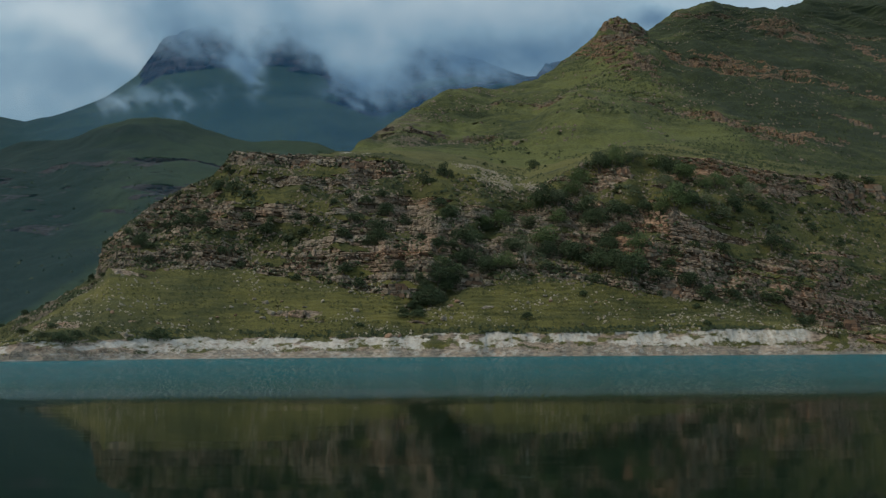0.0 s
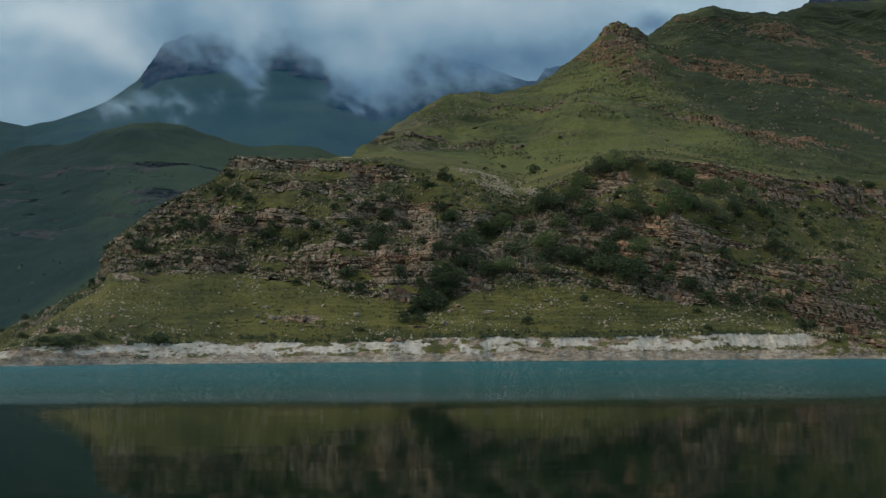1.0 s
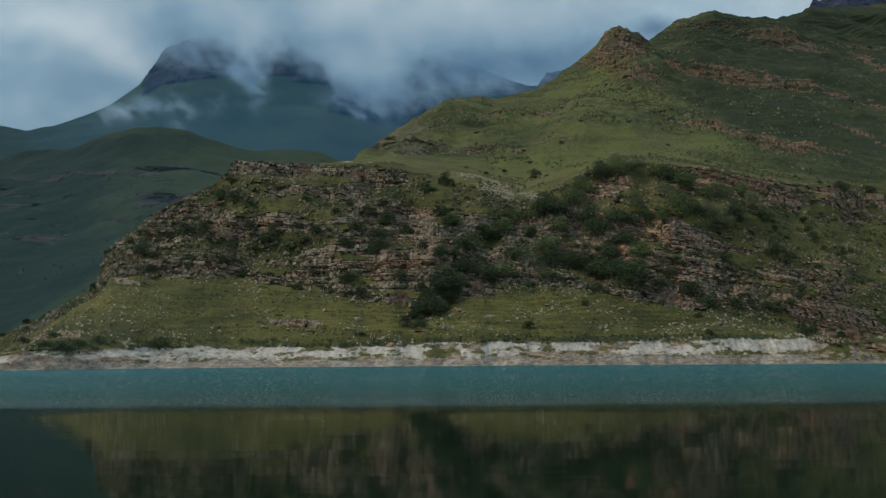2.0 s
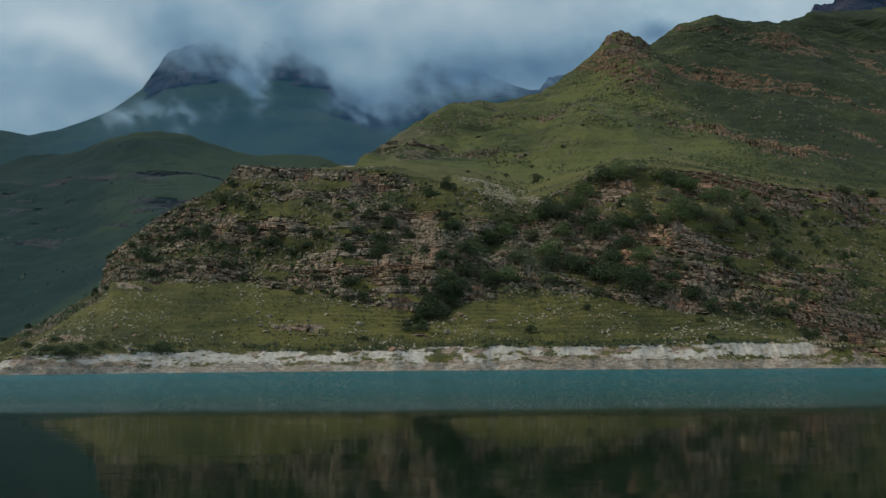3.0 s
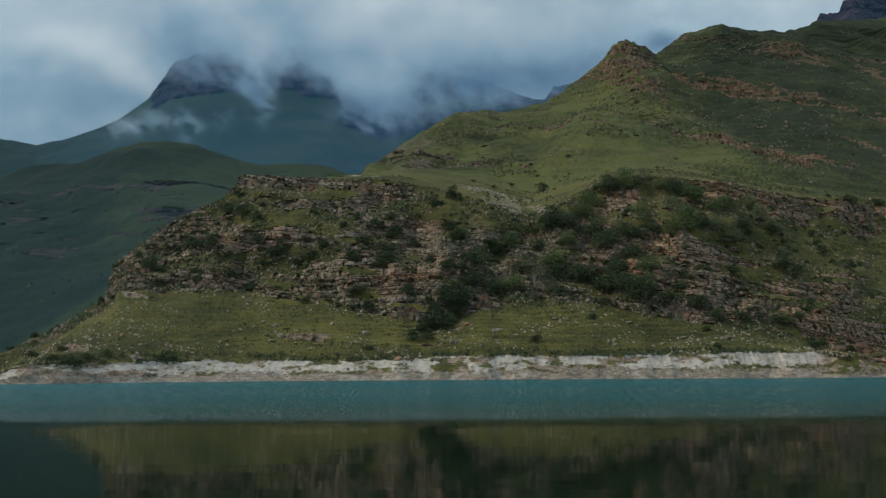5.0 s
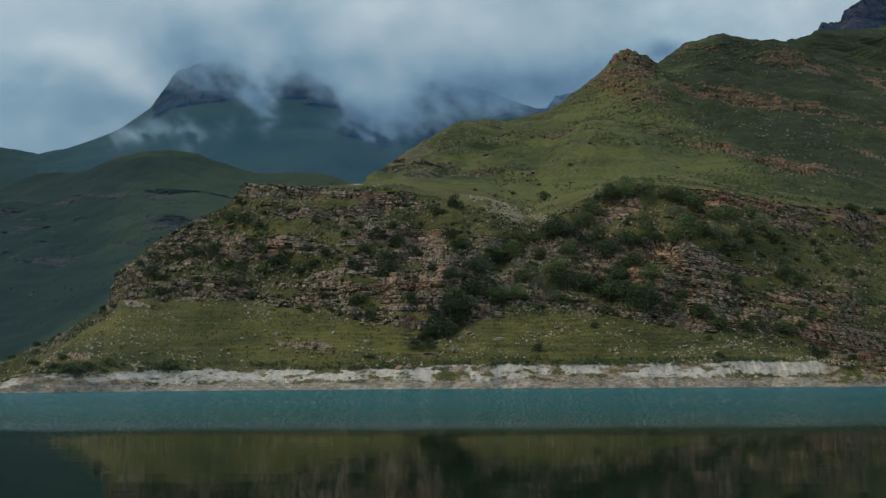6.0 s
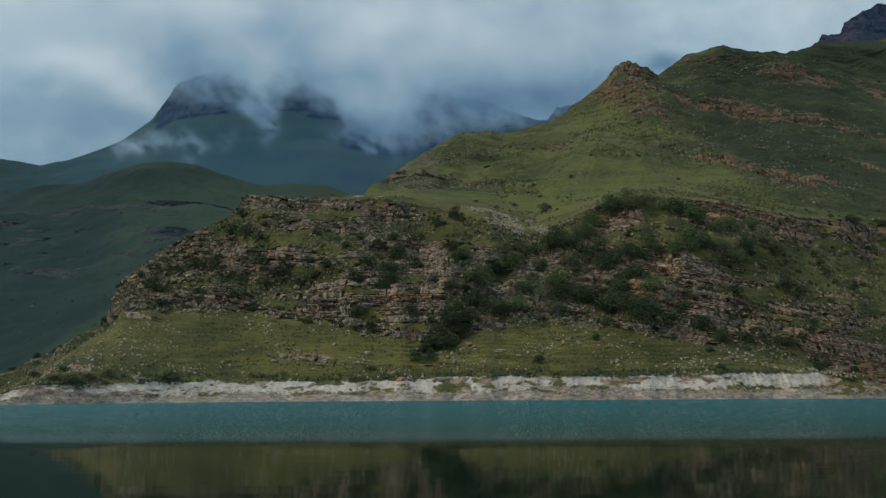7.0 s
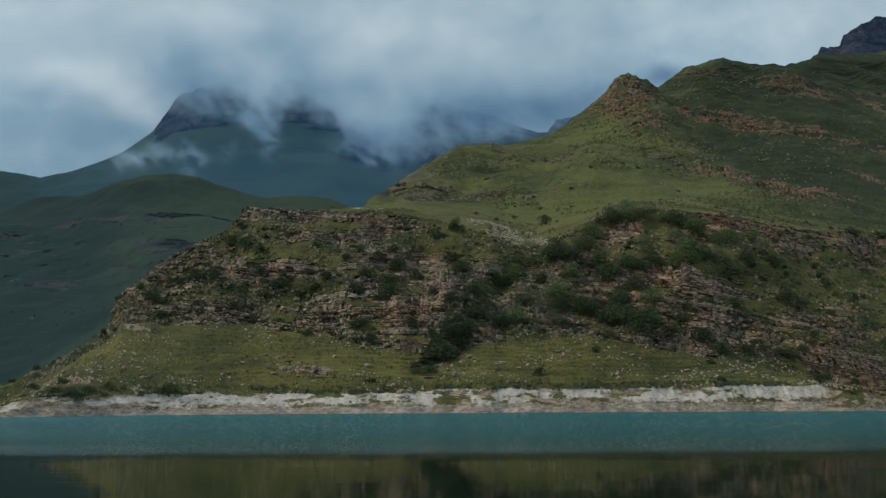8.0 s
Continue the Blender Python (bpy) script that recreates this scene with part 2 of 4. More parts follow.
# ---- the plan: contour lines of the land, from the west to the east, in metres ----
# terrain numbers
SHORE = [
    (-111.2, 214, 0.0), (-97.9, 226, 0.0), (-88.5, 244, 0.0), (-73.8, 272, 0.0), (-47.8, 292, 0.0), (-0.9, 306, 0.0), (66.6, 316, 0.0), (132.5, 326, 0.0), (165.2, 332, 0.0),
]
BANK_TOP = [
    (-115.2, 222, 0.6), (-101.4, 234, 3.0), (-96.3, 240, 4.4), (-91.6, 252, 4.9), (-86.6, 266, 5.2), (-77.2, 284, 5.5), (-64.9, 298, 5.7), (-49.8, 304, 5.7),
    (-17.6, 313, 5.9), (-0.8, 315, 7.0), (33.4, 319, 7.7), (112.4, 331, 8.0), (123.2, 332, 5.8), (136.1, 334, 6.5), (169.6, 340, 6.5),
]
CLIFF_FOOT = [
    (-154.8, 298, 1.2), (-131.8, 304, 4.6), (-123.7, 325, 12.7), (-116.4, 348, 23.4), (-112.2, 350, 30.6), (-105.0, 352, 30.2), (-91.4, 355, 29.6),
    (-68.8, 358, 29.9), (-38.5, 348, 24.3), (-11.8, 337, 18.4), (-0.8, 338, 18.9), (8.5, 348, 23.1), (37.1,
    352, 24.2), (64.7, 348, 20.4), (91.5, 344, 16.0), (114.2, 341, 12.2), (139.5, 342, 9.3), (173.8, 348, 9.3),
]
RIM = [
    (-159.0, 306, 2.1), (-138.0, 318, 7.4), (-131.2, 344, 17.0), (-121.4, 364, 27.7), (-124.0, 380, 42.3),
    (-110.0, 398, 59.4), (-90.6, 408, 70.9), (-84.3, 416, 82.5), (-69.6, 416, 81.4), (-47.0, 420, 80.7),
    (-25.9, 416, 80.2), (-5.3, 412, 75.2), (12.6, 406, 69.5), (30.0, 402, 63.4), (44.0, 408, 69.7), (58.4,
    414, 77.5), (74.7, 416, 81.5), (91.5, 420, 81.2), (115.5, 424, 78.5), (145.0, 430, 74.2), (182.1, 436,
    74.5), (224.9, 440, 74.9),
]
SHELF = [
    (-202.3, 380, 10.0), (-97.7, 440, 10.0), (-60.5, 452, 10.0), (-54.5, 450, 87.4), (-42.3, 470, 92.4), (-28.4, 500, 98.3),
    (-0.9, 515, 101.0), (40.3, 500, 89.5), (54.6, 505, 92.5), (84.9, 520, 103.1), (115.7, 530, 107.3), (170.0,
    520, 95.6), (217.4, 520, 90.7), (266.0, 520, 90.4),
]
RIDGE = [
    (-250.2, 470, -6.0), (-115.5, 520, -6.0), (-66.0, 500, -6.0), (-57.0, 480, 70.0), (-46.0, 476, 90.8), (-42.6, 540, 109.1),
    (-34.7, 610, 133.5), (-4.9, 700, 174.5), (5.0, 720, 185.1), (41.2, 760, 195.9), (74.5, 800, 212.3), (96.1,
    830, 233.4), (128.9, 860, 264.8), (141.5, 870, 285.4), (161.8, 880, 286.5), (182.8, 900, 283.4), (220.1,
    950, 316.5), (263.1, 980, 336.4), (301.7, 1000, 336.6), (336.1, 1020, 340.7), (385.5, 1060, 365.4),
    (472.8, 1100, 383.7), (604.9, 1150, 404.2),
]
FAR_FOOT = [
    (-303.6, 560, 8.9), (-195.4, 600, 8.8), (35.6, 700, 8.8),
]
FAR_LEDGE = [
    (-550.4, 1000, 122.9), (-449.7, 1020, 136.0), (-372.8, 1040, 143.9), (-290.0, 1050, 149.4), (-187.8, 1060,
    145.5), (57.4, 1100, 119.3),
]
FAR_BENCH = [
    (-693.2, 1250, 222.7), (-559.1, 1260, 229.2), (-458.0, 1270, 233.2), (-355.1, 1280, 228.7), (-229.6, 1290,
    225.3), (68.5, 1300, 190.6),
]
FAR_CREST = [
    (-830.9, 1500, 254.2), (-675.5, 1520, 293.2), (-599.7, 1540, 313.9), (-504.4, 1560, 341.1), (-441.2, 1580,
    362.9), (-399.7, 1590, 364.0), (-330.3, 1600, 339.5), (-251.8, 1610, 325.7), (-145.7, 1620, 308.8), (86.8,
    1640, 267.2),
]
MOUNT_FOOT = [
    (-941.4, 1700, 283.1), (-292.2, 1750, 306.8), (412.1, 1900, 307.4),
]
MOUNT_MID = [
    (-1226.7, 2200, 477.3), (-990.3, 2220, 490.1), (-907.1, 2230, 481.6), (-757.8, 2260, 535.7), (-644.3,
    2300, 586.3), (-455.8, 2320, 603.3), (-263.6, 2340, 580.4), (-133.3, 2340, 552.9), (-3.4, 2340, 578.6),
    (256.7, 2340, 603.5), (516.5, 2340, 615.0), (632.0, 2340, 660.0),
]
MOUNT_CREST = [
    (-1482.7, 2650, 642.5), (-1183.8, 2650, 613.2), (-1078.8, 2650, 586.9), (-962.1, 2650, 619.3), (-864.4,
    2640, 658.5), (-779.5, 2620, 710.0), (-732.0, 2600, 767.3), (-709.8, 2600, 803.3), (-631.7, 2600, 834.5),
    (-415.2, 2620, 846.8), (-239.9, 2640, 836.5), (-3.1, 2640, 781.2), (187.6, 2640, 719.1), (243.2, 2640,
    708.1), (268.8, 2640, 739.7), (305.7, 2640, 748.5), (440.4, 2640, 700.0), (605.5, 2640, 640.0),
]
PEAK_FOOT = [
    (550.1, 1700, 553.7), (923.6, 1760, 590.8),
]
PEAK_CREST = [
    (597.5, 1850, 580.9), (661.7, 1850, 623.4), (675.7, 1850, 651.4), (711.1, 1850, 655.4), (718.5, 1850,
    674.8), (748.7, 1850, 694.2), (780.8, 1850, 708.1), (832.7, 1850, 708.7), (975.2, 1850, 674.9),
]


def hashed(*k):
    s = sum(np.asarray(v, float) * w for v, w in zip(k, (12.9898, 78.233, 37.719)))
    s = np.sin(s) * 43758.5453
    return s - np.floor(s)


def noise2(x, y, seed=0.0):
    xi, yi = np.floor(x), np.floor(y)
    fx, fy = x - xi, y - yi
    fx, fy = fx * fx * (3 - 2 * fx), fy * fy * (3 - 2 * fy)
    a, b = hashed(xi, yi, seed), hashed(xi + 1, yi, seed)
    c, d = hashed(xi, yi + 1, seed), hashed(xi + 1, yi + 1, seed)
    return (a * (1 - fx) + b * fx) * (1 - fy) + (c * (1 - fx) + d * fx) * fy


def fbm(x, y, octaves=4, seed=0.0):
    total, weight, size = 0.0, 0.5, 1.0
    for i in range(octaves):
        total = total + weight * noise2(x * size + 17.1 * i, y * size + 5.3 * i, seed + i)
        weight, size = weight * 0.5, size * 2.03
    return total / (1 - 0.5 ** octaves)


def step(a, b, x):
    k = np.clip((x - a) / (b - a), 0, 1)
    return k * k * (3 - 2 * k)


def bearing(line, u):
    """A contour line's distance and height along the bearings u (x over y)."""
    p = np.array(line)
    at = p[:, 0] / p[:, 1]
    return np.interp(u, at, p[:, 1]), np.interp(u, at, p[:, 2])


def eased(values, width):
    """Values along the bearings, smoothed over a width of so many steps."""
    k = np.exp(-0.5 * (np.arange(-3 * width, 3 * width + 1) / width) ** 2)
    padded = np.concatenate([np.full(3 * width, values[0]), values, np.full(3 * width, values[-1])])
    return np.convolve(padded, k / k.sum(), "valid")


def loft(lines, counts, u):
    """A sheet of land spanned over contour lines: rows of distance and height, and each row's place between the lines."""
    ys, zs, ks = [], [], []
    knots = [bearing(l, u) for l in lines]
    for i, n in enumerate(counts):
        last = i == len(counts) - 1
        for k in np.linspace(0, 1, n, endpoint=last):
            ys.append(knots[i][0] * (1 - k) + knots[i + 1][0] * k)
            zs.append(knots[i][1] * (1 - k) + knots[i + 1][1] * k)
            ks.append(i + k)
    return np.array(ys), np.array(zs), np.array(ks)[:, None]


def bedding(x, y, z, rock, thick, reach, seed):
    """Turn a slope into beds of rock: upright faces, ledges, and joints that part each bed into blocks."""
    run = np.gradient(y, axis=0) / np.maximum(np.gradient(z, axis=0), 0.02)
    run = np.clip(run, 0, 2.2)
    zb = z + 0.07 * x + 0.10 * np.maximum(x - 55, 0) + 7.0 * fbm(x / 55, y / 200, 2, seed) + 0.9 * fbm(x / 8, z / 8, 3, seed + 3)
    w = zb / thick + 0.45 * np.sin(zb * 0.83 / thick) + 0.25 * np.sin(zb * 2.1 / thick + 1)
    bed = np.floor(w)
    part = w - bed
    xs = x + thick * 1.1 * (fbm(x / (2.4 * thick), zb / (1.3 * thick), 3, seed + 5) - 0.5)
    wide = thick * (0.8 + 3.0 * hashed(bed, seed) ** 1.5)
    along = xs / wide + 9 * hashed(bed, 4.0, seed)
    block = np.floor(along)
    jut = 0.6 * hashed(bed, 7.0, seed) + 1.0 * hashed(bed, block, seed) - 0.7 - 1.1 * (hashed(bed, block, 5.0) < 0.16) + 0.8 * (fbm(x / (5 * thick), zb / (2 * thick), 3, seed + 6) - 0.5)
    cleft = np.maximum(1 - step(0.03, 0.16, np.minimum(part, 1 - part)), (0.35 + 0.65 * (hashed(bed, block, 6.0) > 0.5)) * (1 - step(0.02, 0.11, np.minimum(along - block, 1 - along + block))))
    y2 = y - rock * ((part - 0.5) * thick * run * 0.95 + jut * reach - 0.55 * reach * cleft)
    tone = np.clip(0.22 + 0.45 * (hashed(bed, block, 2.0) - 0.5) + 1.3 * (fbm(x / 24, z / 12, 4, seed + 8) - 0.42), 0, 1)
    return y2, tone, part


U = np.linspace(-0.48, 0.49, 1180)
LAKE_BED = [(x * 0.985, y * 0.985, -1.5) for x, y, z in SHORE]
Y, Z, K = loft([LAKE_BED, SHORE, BANK_TOP, CLIFF_FOOT, RIM, SHELF, RIDGE], (4, 44, 56, 250, 30, 210), U)
# terracettes trodden by grazing herds
Y = Y + 0.30 * np.sin(Z * 4.4 + 5 * fbm(U * 30, K, 3, 34)) * step(2.1, 2.3, K) * (1 - step(2.9, 3.0, K))
Y = Y + 0.45 * np.sin(Z * 1.1 + 7 * fbm(U * 24, K * 4, 3, 35)) * step(5.02, 5.1, K) * (1 - step(5.85, 5.95, K))
# the ridge's small peaks belong to the crest alone, not to the flank below it
for value, which in ((Y, 0), (Z, 1)):
    sharp = bearing(RIDGE, U)[which]
    flank = np.where(U > -0.06, eased(sharp, 38), sharp)
    value += (flank - sharp) * np.clip(K - 5, 0, 1) * (1 - step(5.80, 5.98, K))
Y = Y + 2.5 * (fbm(U * 40, K * 0 + 1.0, 2, 5) - 0.5) * 2 * step(0, 0.5, K)
X0 = U * Y
# how high on the cliffs, from their foot to the rim
ON_CLIFF = np.clip(K - 3, 0, 1)
in_cliff = step(2.93, 3.02, K) * (1 - step(4.0, 4.05, K))
bands = 0.30 * np.exp(-((ON_CLIFF - 0.12) / 0.13) ** 2) + 0.26 * np.exp(-((ON_CLIFF - 0.52) / 0.10) ** 2)
bands = bands + 0.16 * np.exp(-((ON_CLIFF - 0.72) / 0.07) ** 2) + 0.34 * np.exp(-((ON_CLIFF - 0.97) / 0.10) ** 2)
# rock and turf on the bluff: bearing, contour, half width, half height
WEST_CRAGS = [
    (-0.184, 3.98, 0.019, 0.05), (-0.145, 3.96, 0.022, 0.06), (-0.084, 3.95, 0.027, 0.20), (-0.057, 3.89, 0.022,
    0.07), (-0.265, 3.89, 0.022, 0.09), (-0.221, 3.55, 0.027, 0.07), (-0.307, 3.61, 0.022, 0.20), (-0.253, 3.19,
    0.032, 0.11), (-0.208, 3.06, 0.022, 0.04), (-0.116, 3.13, 0.032, 0.09), (-0.041, 3.11, 0.024, 0.10), (-0.089,
    3.52, 0.027, 0.05), (-0.035, 3.62, 0.022, 0.10), (-0.013, 3.48, 0.022, 0.09), (-0.056, 3.32, 0.027, 0.05), (0.030,
    3.06, 0.014, 0.12), (0.041, 3.32, 0.022, 0.08), (0.079, 3.64, 0.022, 0.10), (-0.370, 2.75, 0.022, 0.20), (-0.299,
    2.18, 0.014, 0.10), (-0.180, 3.72, 0.034, 0.05), (-0.235, 3.74, 0.026, 0.05), (-0.120, 3.74, 0.030, 0.05), (-0.150, 3.44,
    0.030, 0.04), (-0.190, 3.90, 0.016, 0.05), (-0.280, 3.42, 0.020, 0.04), (-0.354, 2.32, 0.014, 0.16),
]
EAST_CRAGS = [
    (0.117, 3.54, 0.027, 0.06), (0.128, 3.37, 0.022, 0.04), (0.205, 3.52, 0.038, 0.07), (0.237, 3.43, 0.054, 0.05),
    (0.214, 3.28, 0.043, 0.05), (0.264, 3.41, 0.043, 0.04), (0.218, 3.08, 0.030, 0.04), (0.268, 3.21, 0.027, 0.06),
    (0.173, 3.86, 0.019, 0.10), (0.151, 3.81, 0.022, 0.06), (0.256, 3.98, 0.022, 0.20), (0.288, 3.94, 0.027, 0.04),
    (0.325, 3.88, 0.032, 0.09), (0.380, 3.90, 0.011, 0.09), (0.402, 3.92, 0.026, 0.09), (0.332, 3.28, 0.032, 0.05),
    (0.341, 3.12, 0.022, 0.06), (0.378, 3.04, 0.032, 0.20), (0.398, 2.57, 0.016, 0.20), (0.400, 3.74, 0.022, 0.04),
]
TURF_PATCHES = [
    (-0.177, 3.61, 0.022, 0.11), (-0.134, 3.58, 0.027, 0.08), (-0.182, 3.29, 0.032, 0.04), (-0.100, 3.25, 0.032,
    0.03), (0.042, 3.93, 0.027, 0.20), (0.297, 3.58, 0.038, 0.08), (0.367, 3.67, 0.027, 0.14), (0.391, 3.33, 0.022,
    0.10), (0.190, 3.72, 0.022, 0.09), (-0.232, 3.35, 0.027, 0.05), (-0.057, 3.78, 0.022, 0.04), (0.350, 3.54, 0.027,
    0.06),
]


def spots(places):
    return sum(np.exp(-((U - b) / wb) ** 2 - ((K - h) / wh) ** 2) for b, h, wb, wh in places)


along_beds = Z + 0.07 * X0 + 0.10 * np.maximum(X0 - 55, 0) + 6 * fbm(X0 / 40, Z * 0, 3, 12)
broken = 0.55 * fbm(X0 / 15, along_beds / 3.2, 5, 11) + 0.45 * fbm(X0 / 48, along_beds / 11, 4, 13)
outcrop = np.minimum(spots(WEST_CRAGS) + spots(EAST_CRAGS), 1.0)
ROCK = step(-0.405, -0.39, U) * step(0.525, 0.575, broken - 0.046 * in_cliff + 0.16 * in_cliff * (fbm(X0 / 4.5, along_beds / 1.6, 3, 14) - 0.5) - 0.11 * (1 - in_cliff) + 0.04 * bands * in_cliff + 0.15 * in_cliff * np.exp(-((ON_CLIFF - 0.93) / 0.075) ** 2) * step(-0.215, -0.195, U) * (1 - step(-0.05, -0.02, U)) + (0.22 + 0.08 * step(0.08, 0.16, U)) * outcrop + 0.022 * step(0.10, 0.16, U) * (1 - step(0.30, 0.36, U)) * (1 - step(0.55, 0.75, ON_CLIFF)) - 0.055 * spots(TURF_PATCHES))
ROCK = ROCK * step(2.15, 2.25, K) * (1 - step(4.0, 4.05, K))
# rock on the upper hill follows the beds: bearing and rise of both ends, half thickness, redness
on_hill = np.clip(K - 5, 0, 1)
RISE = (Z - EYE) / Y
OUTCROPS = [
    (0.160, 0.317, 0.192, 0.312, 0.016, 0.45), (0.165, 0.324, 0.190, 0.320, 0.010, 0.45), (0.138, 0.290, 0.208, 0.272, 0.010, 0.55), (0.150, 0.300, 0.186, 0.294, 0.005, 0.5), (0.226, 0.287, 0.275, 0.280, 0.007, 0.75), (0.275, 0.281, 0.312, 0.273, 0.008, 0.95),
    (0.312, 0.271, 0.352, 0.264, 0.006, 0.85), (0.352, 0.264, 0.430, 0.243, 0.005, 0.75), (0.305, 0.313, 0.341, 0.305, 0.009, 0.55), (0.330, 0.304, 0.370, 0.295, 0.007, 0.55),
    (0.233, 0.327, 0.285, 0.320, 0.004, 0.4), (0.194, 0.240, 0.231, 0.233, 0.006, 0.15), (0.243, 0.233, 0.288, 0.216, 0.004, 0.5), (0.288, 0.214, 0.314, 0.207, 0.006, 0.5),
    (0.314, 0.207, 0.350, 0.201, 0.007, 0.65), (0.350, 0.203, 0.392, 0.197, 0.004, 0.5), (0.372, 0.310, 0.434, 0.305, 0.003, 0.4), (0.408, 0.293, 0.434, 0.281, 0.006, 0.75),
    (0.053, 0.237, 0.145, 0.231, 0.003, 0.1), (-0.075, 0.212, -0.020, 0.217, 0.003, 0.1), (-0.005, 0.217, 0.034, 0.207, 0.003, 0.1), (0.034, 0.207, 0.071, 0.197, 0.003, 0.15), (0.004, 0.249, 0.018, 0.250, 0.003, 0.3),
    (0.385, 0.222, 0.430, 0.205, 0.003, 0.5),
]


def along_bed(u0, r0, u1, r1, half):
    """Nearness of the land to one bed between two bearings."""
    k = np.clip((U - u0) / (u1 - u0), 0, 1)
    return np.exp(-((U - (u0 + (u1 - u0) * k)) / 0.010) ** 2 - ((RISE - (r0 + (r1 - r0) * k)) / half) ** 2)


crags, HILL_RED = 0.0, 0.0
for u0, r0, u1, r1, half, red in OUTCROPS:
    near = along_bed(u0, r0, u1, r1, half)
    crags, HILL_RED = crags + near, HILL_RED + near * red
HILL_RED = HILL_RED / np.maximum(crags, 1e-3)
hill_rock = step(5.0, 5.05, K) * step(0.52, 0.60, np.minimum(crags, 1.0) * 0.42 + 0.42 * fbm(X0 / 24, along_beds / 7, 5, 21) + 0.95 * (fbm(X0 / 5, along_beds / 1.8, 4, 22) - 0.5))
ROCK = np.maximum(ROCK, hill_rock)
# a tan cliff comes down to the shore in the east
low_top, low_foot = np.interp(U, [0.331, 0.377, 0.424], [0.050, 0.039, 0.031]), np.interp(U, [0.333, 0.376, 0.423], [0.024, 0.008, 0.002])
LOW_CLIFF = step(0.325, 0.338, U + 0.010 * (fbm(X0 / 6, Z / 4, 3, 15) - 0.5)) * step(0, 0.004, RISE - low_foot) * (1 - step(0, 0.004, RISE - low_top + 0.010 * (fbm(X0 / 8, Z / 3, 3, 16) - 0.5)))
ROCK = np.maximum(ROCK, LOW_CLIFF * step(0.36, 0.46, fbm(X0 / 7, Z / 3, 4, 17)))
# folds of the ground, flattening out at the water and at the rims
calm = step(1.0, 1.6, K)
# a wooded gully climbs through the bluff from the lake to the shelf
CLEFT = -0.028 + 0.125 * np.clip(K - 2.6, 0, 1.4) / 1.4
Y = Y + step(2.4, 2.9, K) * (1 - step(4.0, 4.3, K)) * 6 * np.exp(-((U - CLEFT) / 0.020) ** 2)
Y = Y + step(2.9, 3.3, K) * (1 - step(3.8, 4.1, K)) * (fbm(U * 22, K * 2.5, 3, 33) - 0.5) * 22 * step(-0.33, -0.24, U)
Z = Z + calm * ((fbm(X0 / 16, Y / 10, 4, 31) - 0.5) * 2.2 + (fbm(X0 / 3.5, Y / 3, 3, 32) - 0.5) * 0.7)
fold = step(5.0, 5.25, K) * (1 - step(5.8, 6.0, K))
Z = Z + fold * ((fbm(X0 / 75, Y / 150, 4, 41) - 0.5) * 34 + (fbm(X0 / 20, Y / 35, 4, 42) - 0.5) * 8)
# the crest is ragged where rock crops out
Z = Z + step(5.90, 6.0, K) * (fbm(X0 / 9, Y * 0, 4, 43) - 0.5) * (4 + 12 * np.exp(-((U - 0.174) / 0.018) ** 2))
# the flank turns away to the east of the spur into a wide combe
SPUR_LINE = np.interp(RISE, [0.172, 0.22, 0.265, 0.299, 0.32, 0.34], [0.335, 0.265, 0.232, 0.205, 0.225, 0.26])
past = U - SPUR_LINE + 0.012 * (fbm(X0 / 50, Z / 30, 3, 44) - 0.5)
turn_away = 1.6 * 0.5 * (past + np.sqrt(past * past + 0.0025)) + 0.20 * np.maximum(-past, 0) * step(-0.05, 0.05, U)
turn_away = turn_away + 0.030 * step(-0.004, 0.022, U - np.interp(RISE, [0.202, 0.227, 0.249], [0.208, 0.169, 0.130])) * step(0.195, 0.205, RISE) * (1 - step(0.245, 0.26, RISE)) * (1 - step(-0.05, 0.0, past))
around = 0.5 * (U - 0.29 + np.sqrt((U - 0.29) ** 2 + 0.0008))
RECEDE = 1 + np.where(K > 4, 0.9 * around * (1 - step(4.6, 5.2, K)) + turn_away * step(4.6, 5.2, K), 0.9 * around * step(2.2, 3.0, K))
# the gully that parts the two shoulders of the upper hill
GULLY = 0.235 - 0.10 * (on_hill - 0.3)
Z = Z - step(5.05, 5.4, K) * (1 - step(5.35, 5.75, K)) * 14 * np.exp(-((U - GULLY) / 0.05) ** 2)
Y, Z = Y * RECEDE, (Z - EYE) * RECEDE + EYE
X0 = U * Y
beds_y, TONE, PART = bedding(X0, Y, Z, ROCK, 1.55, 1.5, 51)
hill_y, hill_tone, hill_part = bedding(X0, Y, Z, ROCK, 1.9, 2.4, 52)
upper = step(4.9, 5.05, K)
Y = np.where(upper > 0.5, hill_y, beds_y)
TONE = np.where(upper > 0.5, np.clip(0.5 * hill_tone + 0.70 * HILL_RED - 0.12, 0, 1), TONE)
# the eastern beds are rustier
TONE = np.clip(TONE + 0.28 * step(20, 90, X0) * (1 - upper) * (1 - LOW_CLIFF) + 0.30 * LOW_CLIFF, 0, 1)
# turf creeps over the ledges
ROCK_LOOK = ROCK * (1 - 0.55 * step(0.80, 0.97, np.where(upper > 0.5, hill_part, PART)) * (1 - upper))
# bare, stony ground at the foot of the spur
STONY = step(4.9, 5.05, K) * (1 - step(-0.03, 0.04, U)) * step(0.188, 0.200, RISE) * (1 - step(0.226, 0.240, RISE))
ROCK_LOOK = np.maximum(ROCK_LOOK, STONY * (0.30 + 0.28 * fbm(X0 / 18, Z / 3, 4, 85)))
TONE = np.where(STONY > 0.3, 0.10, TONE)
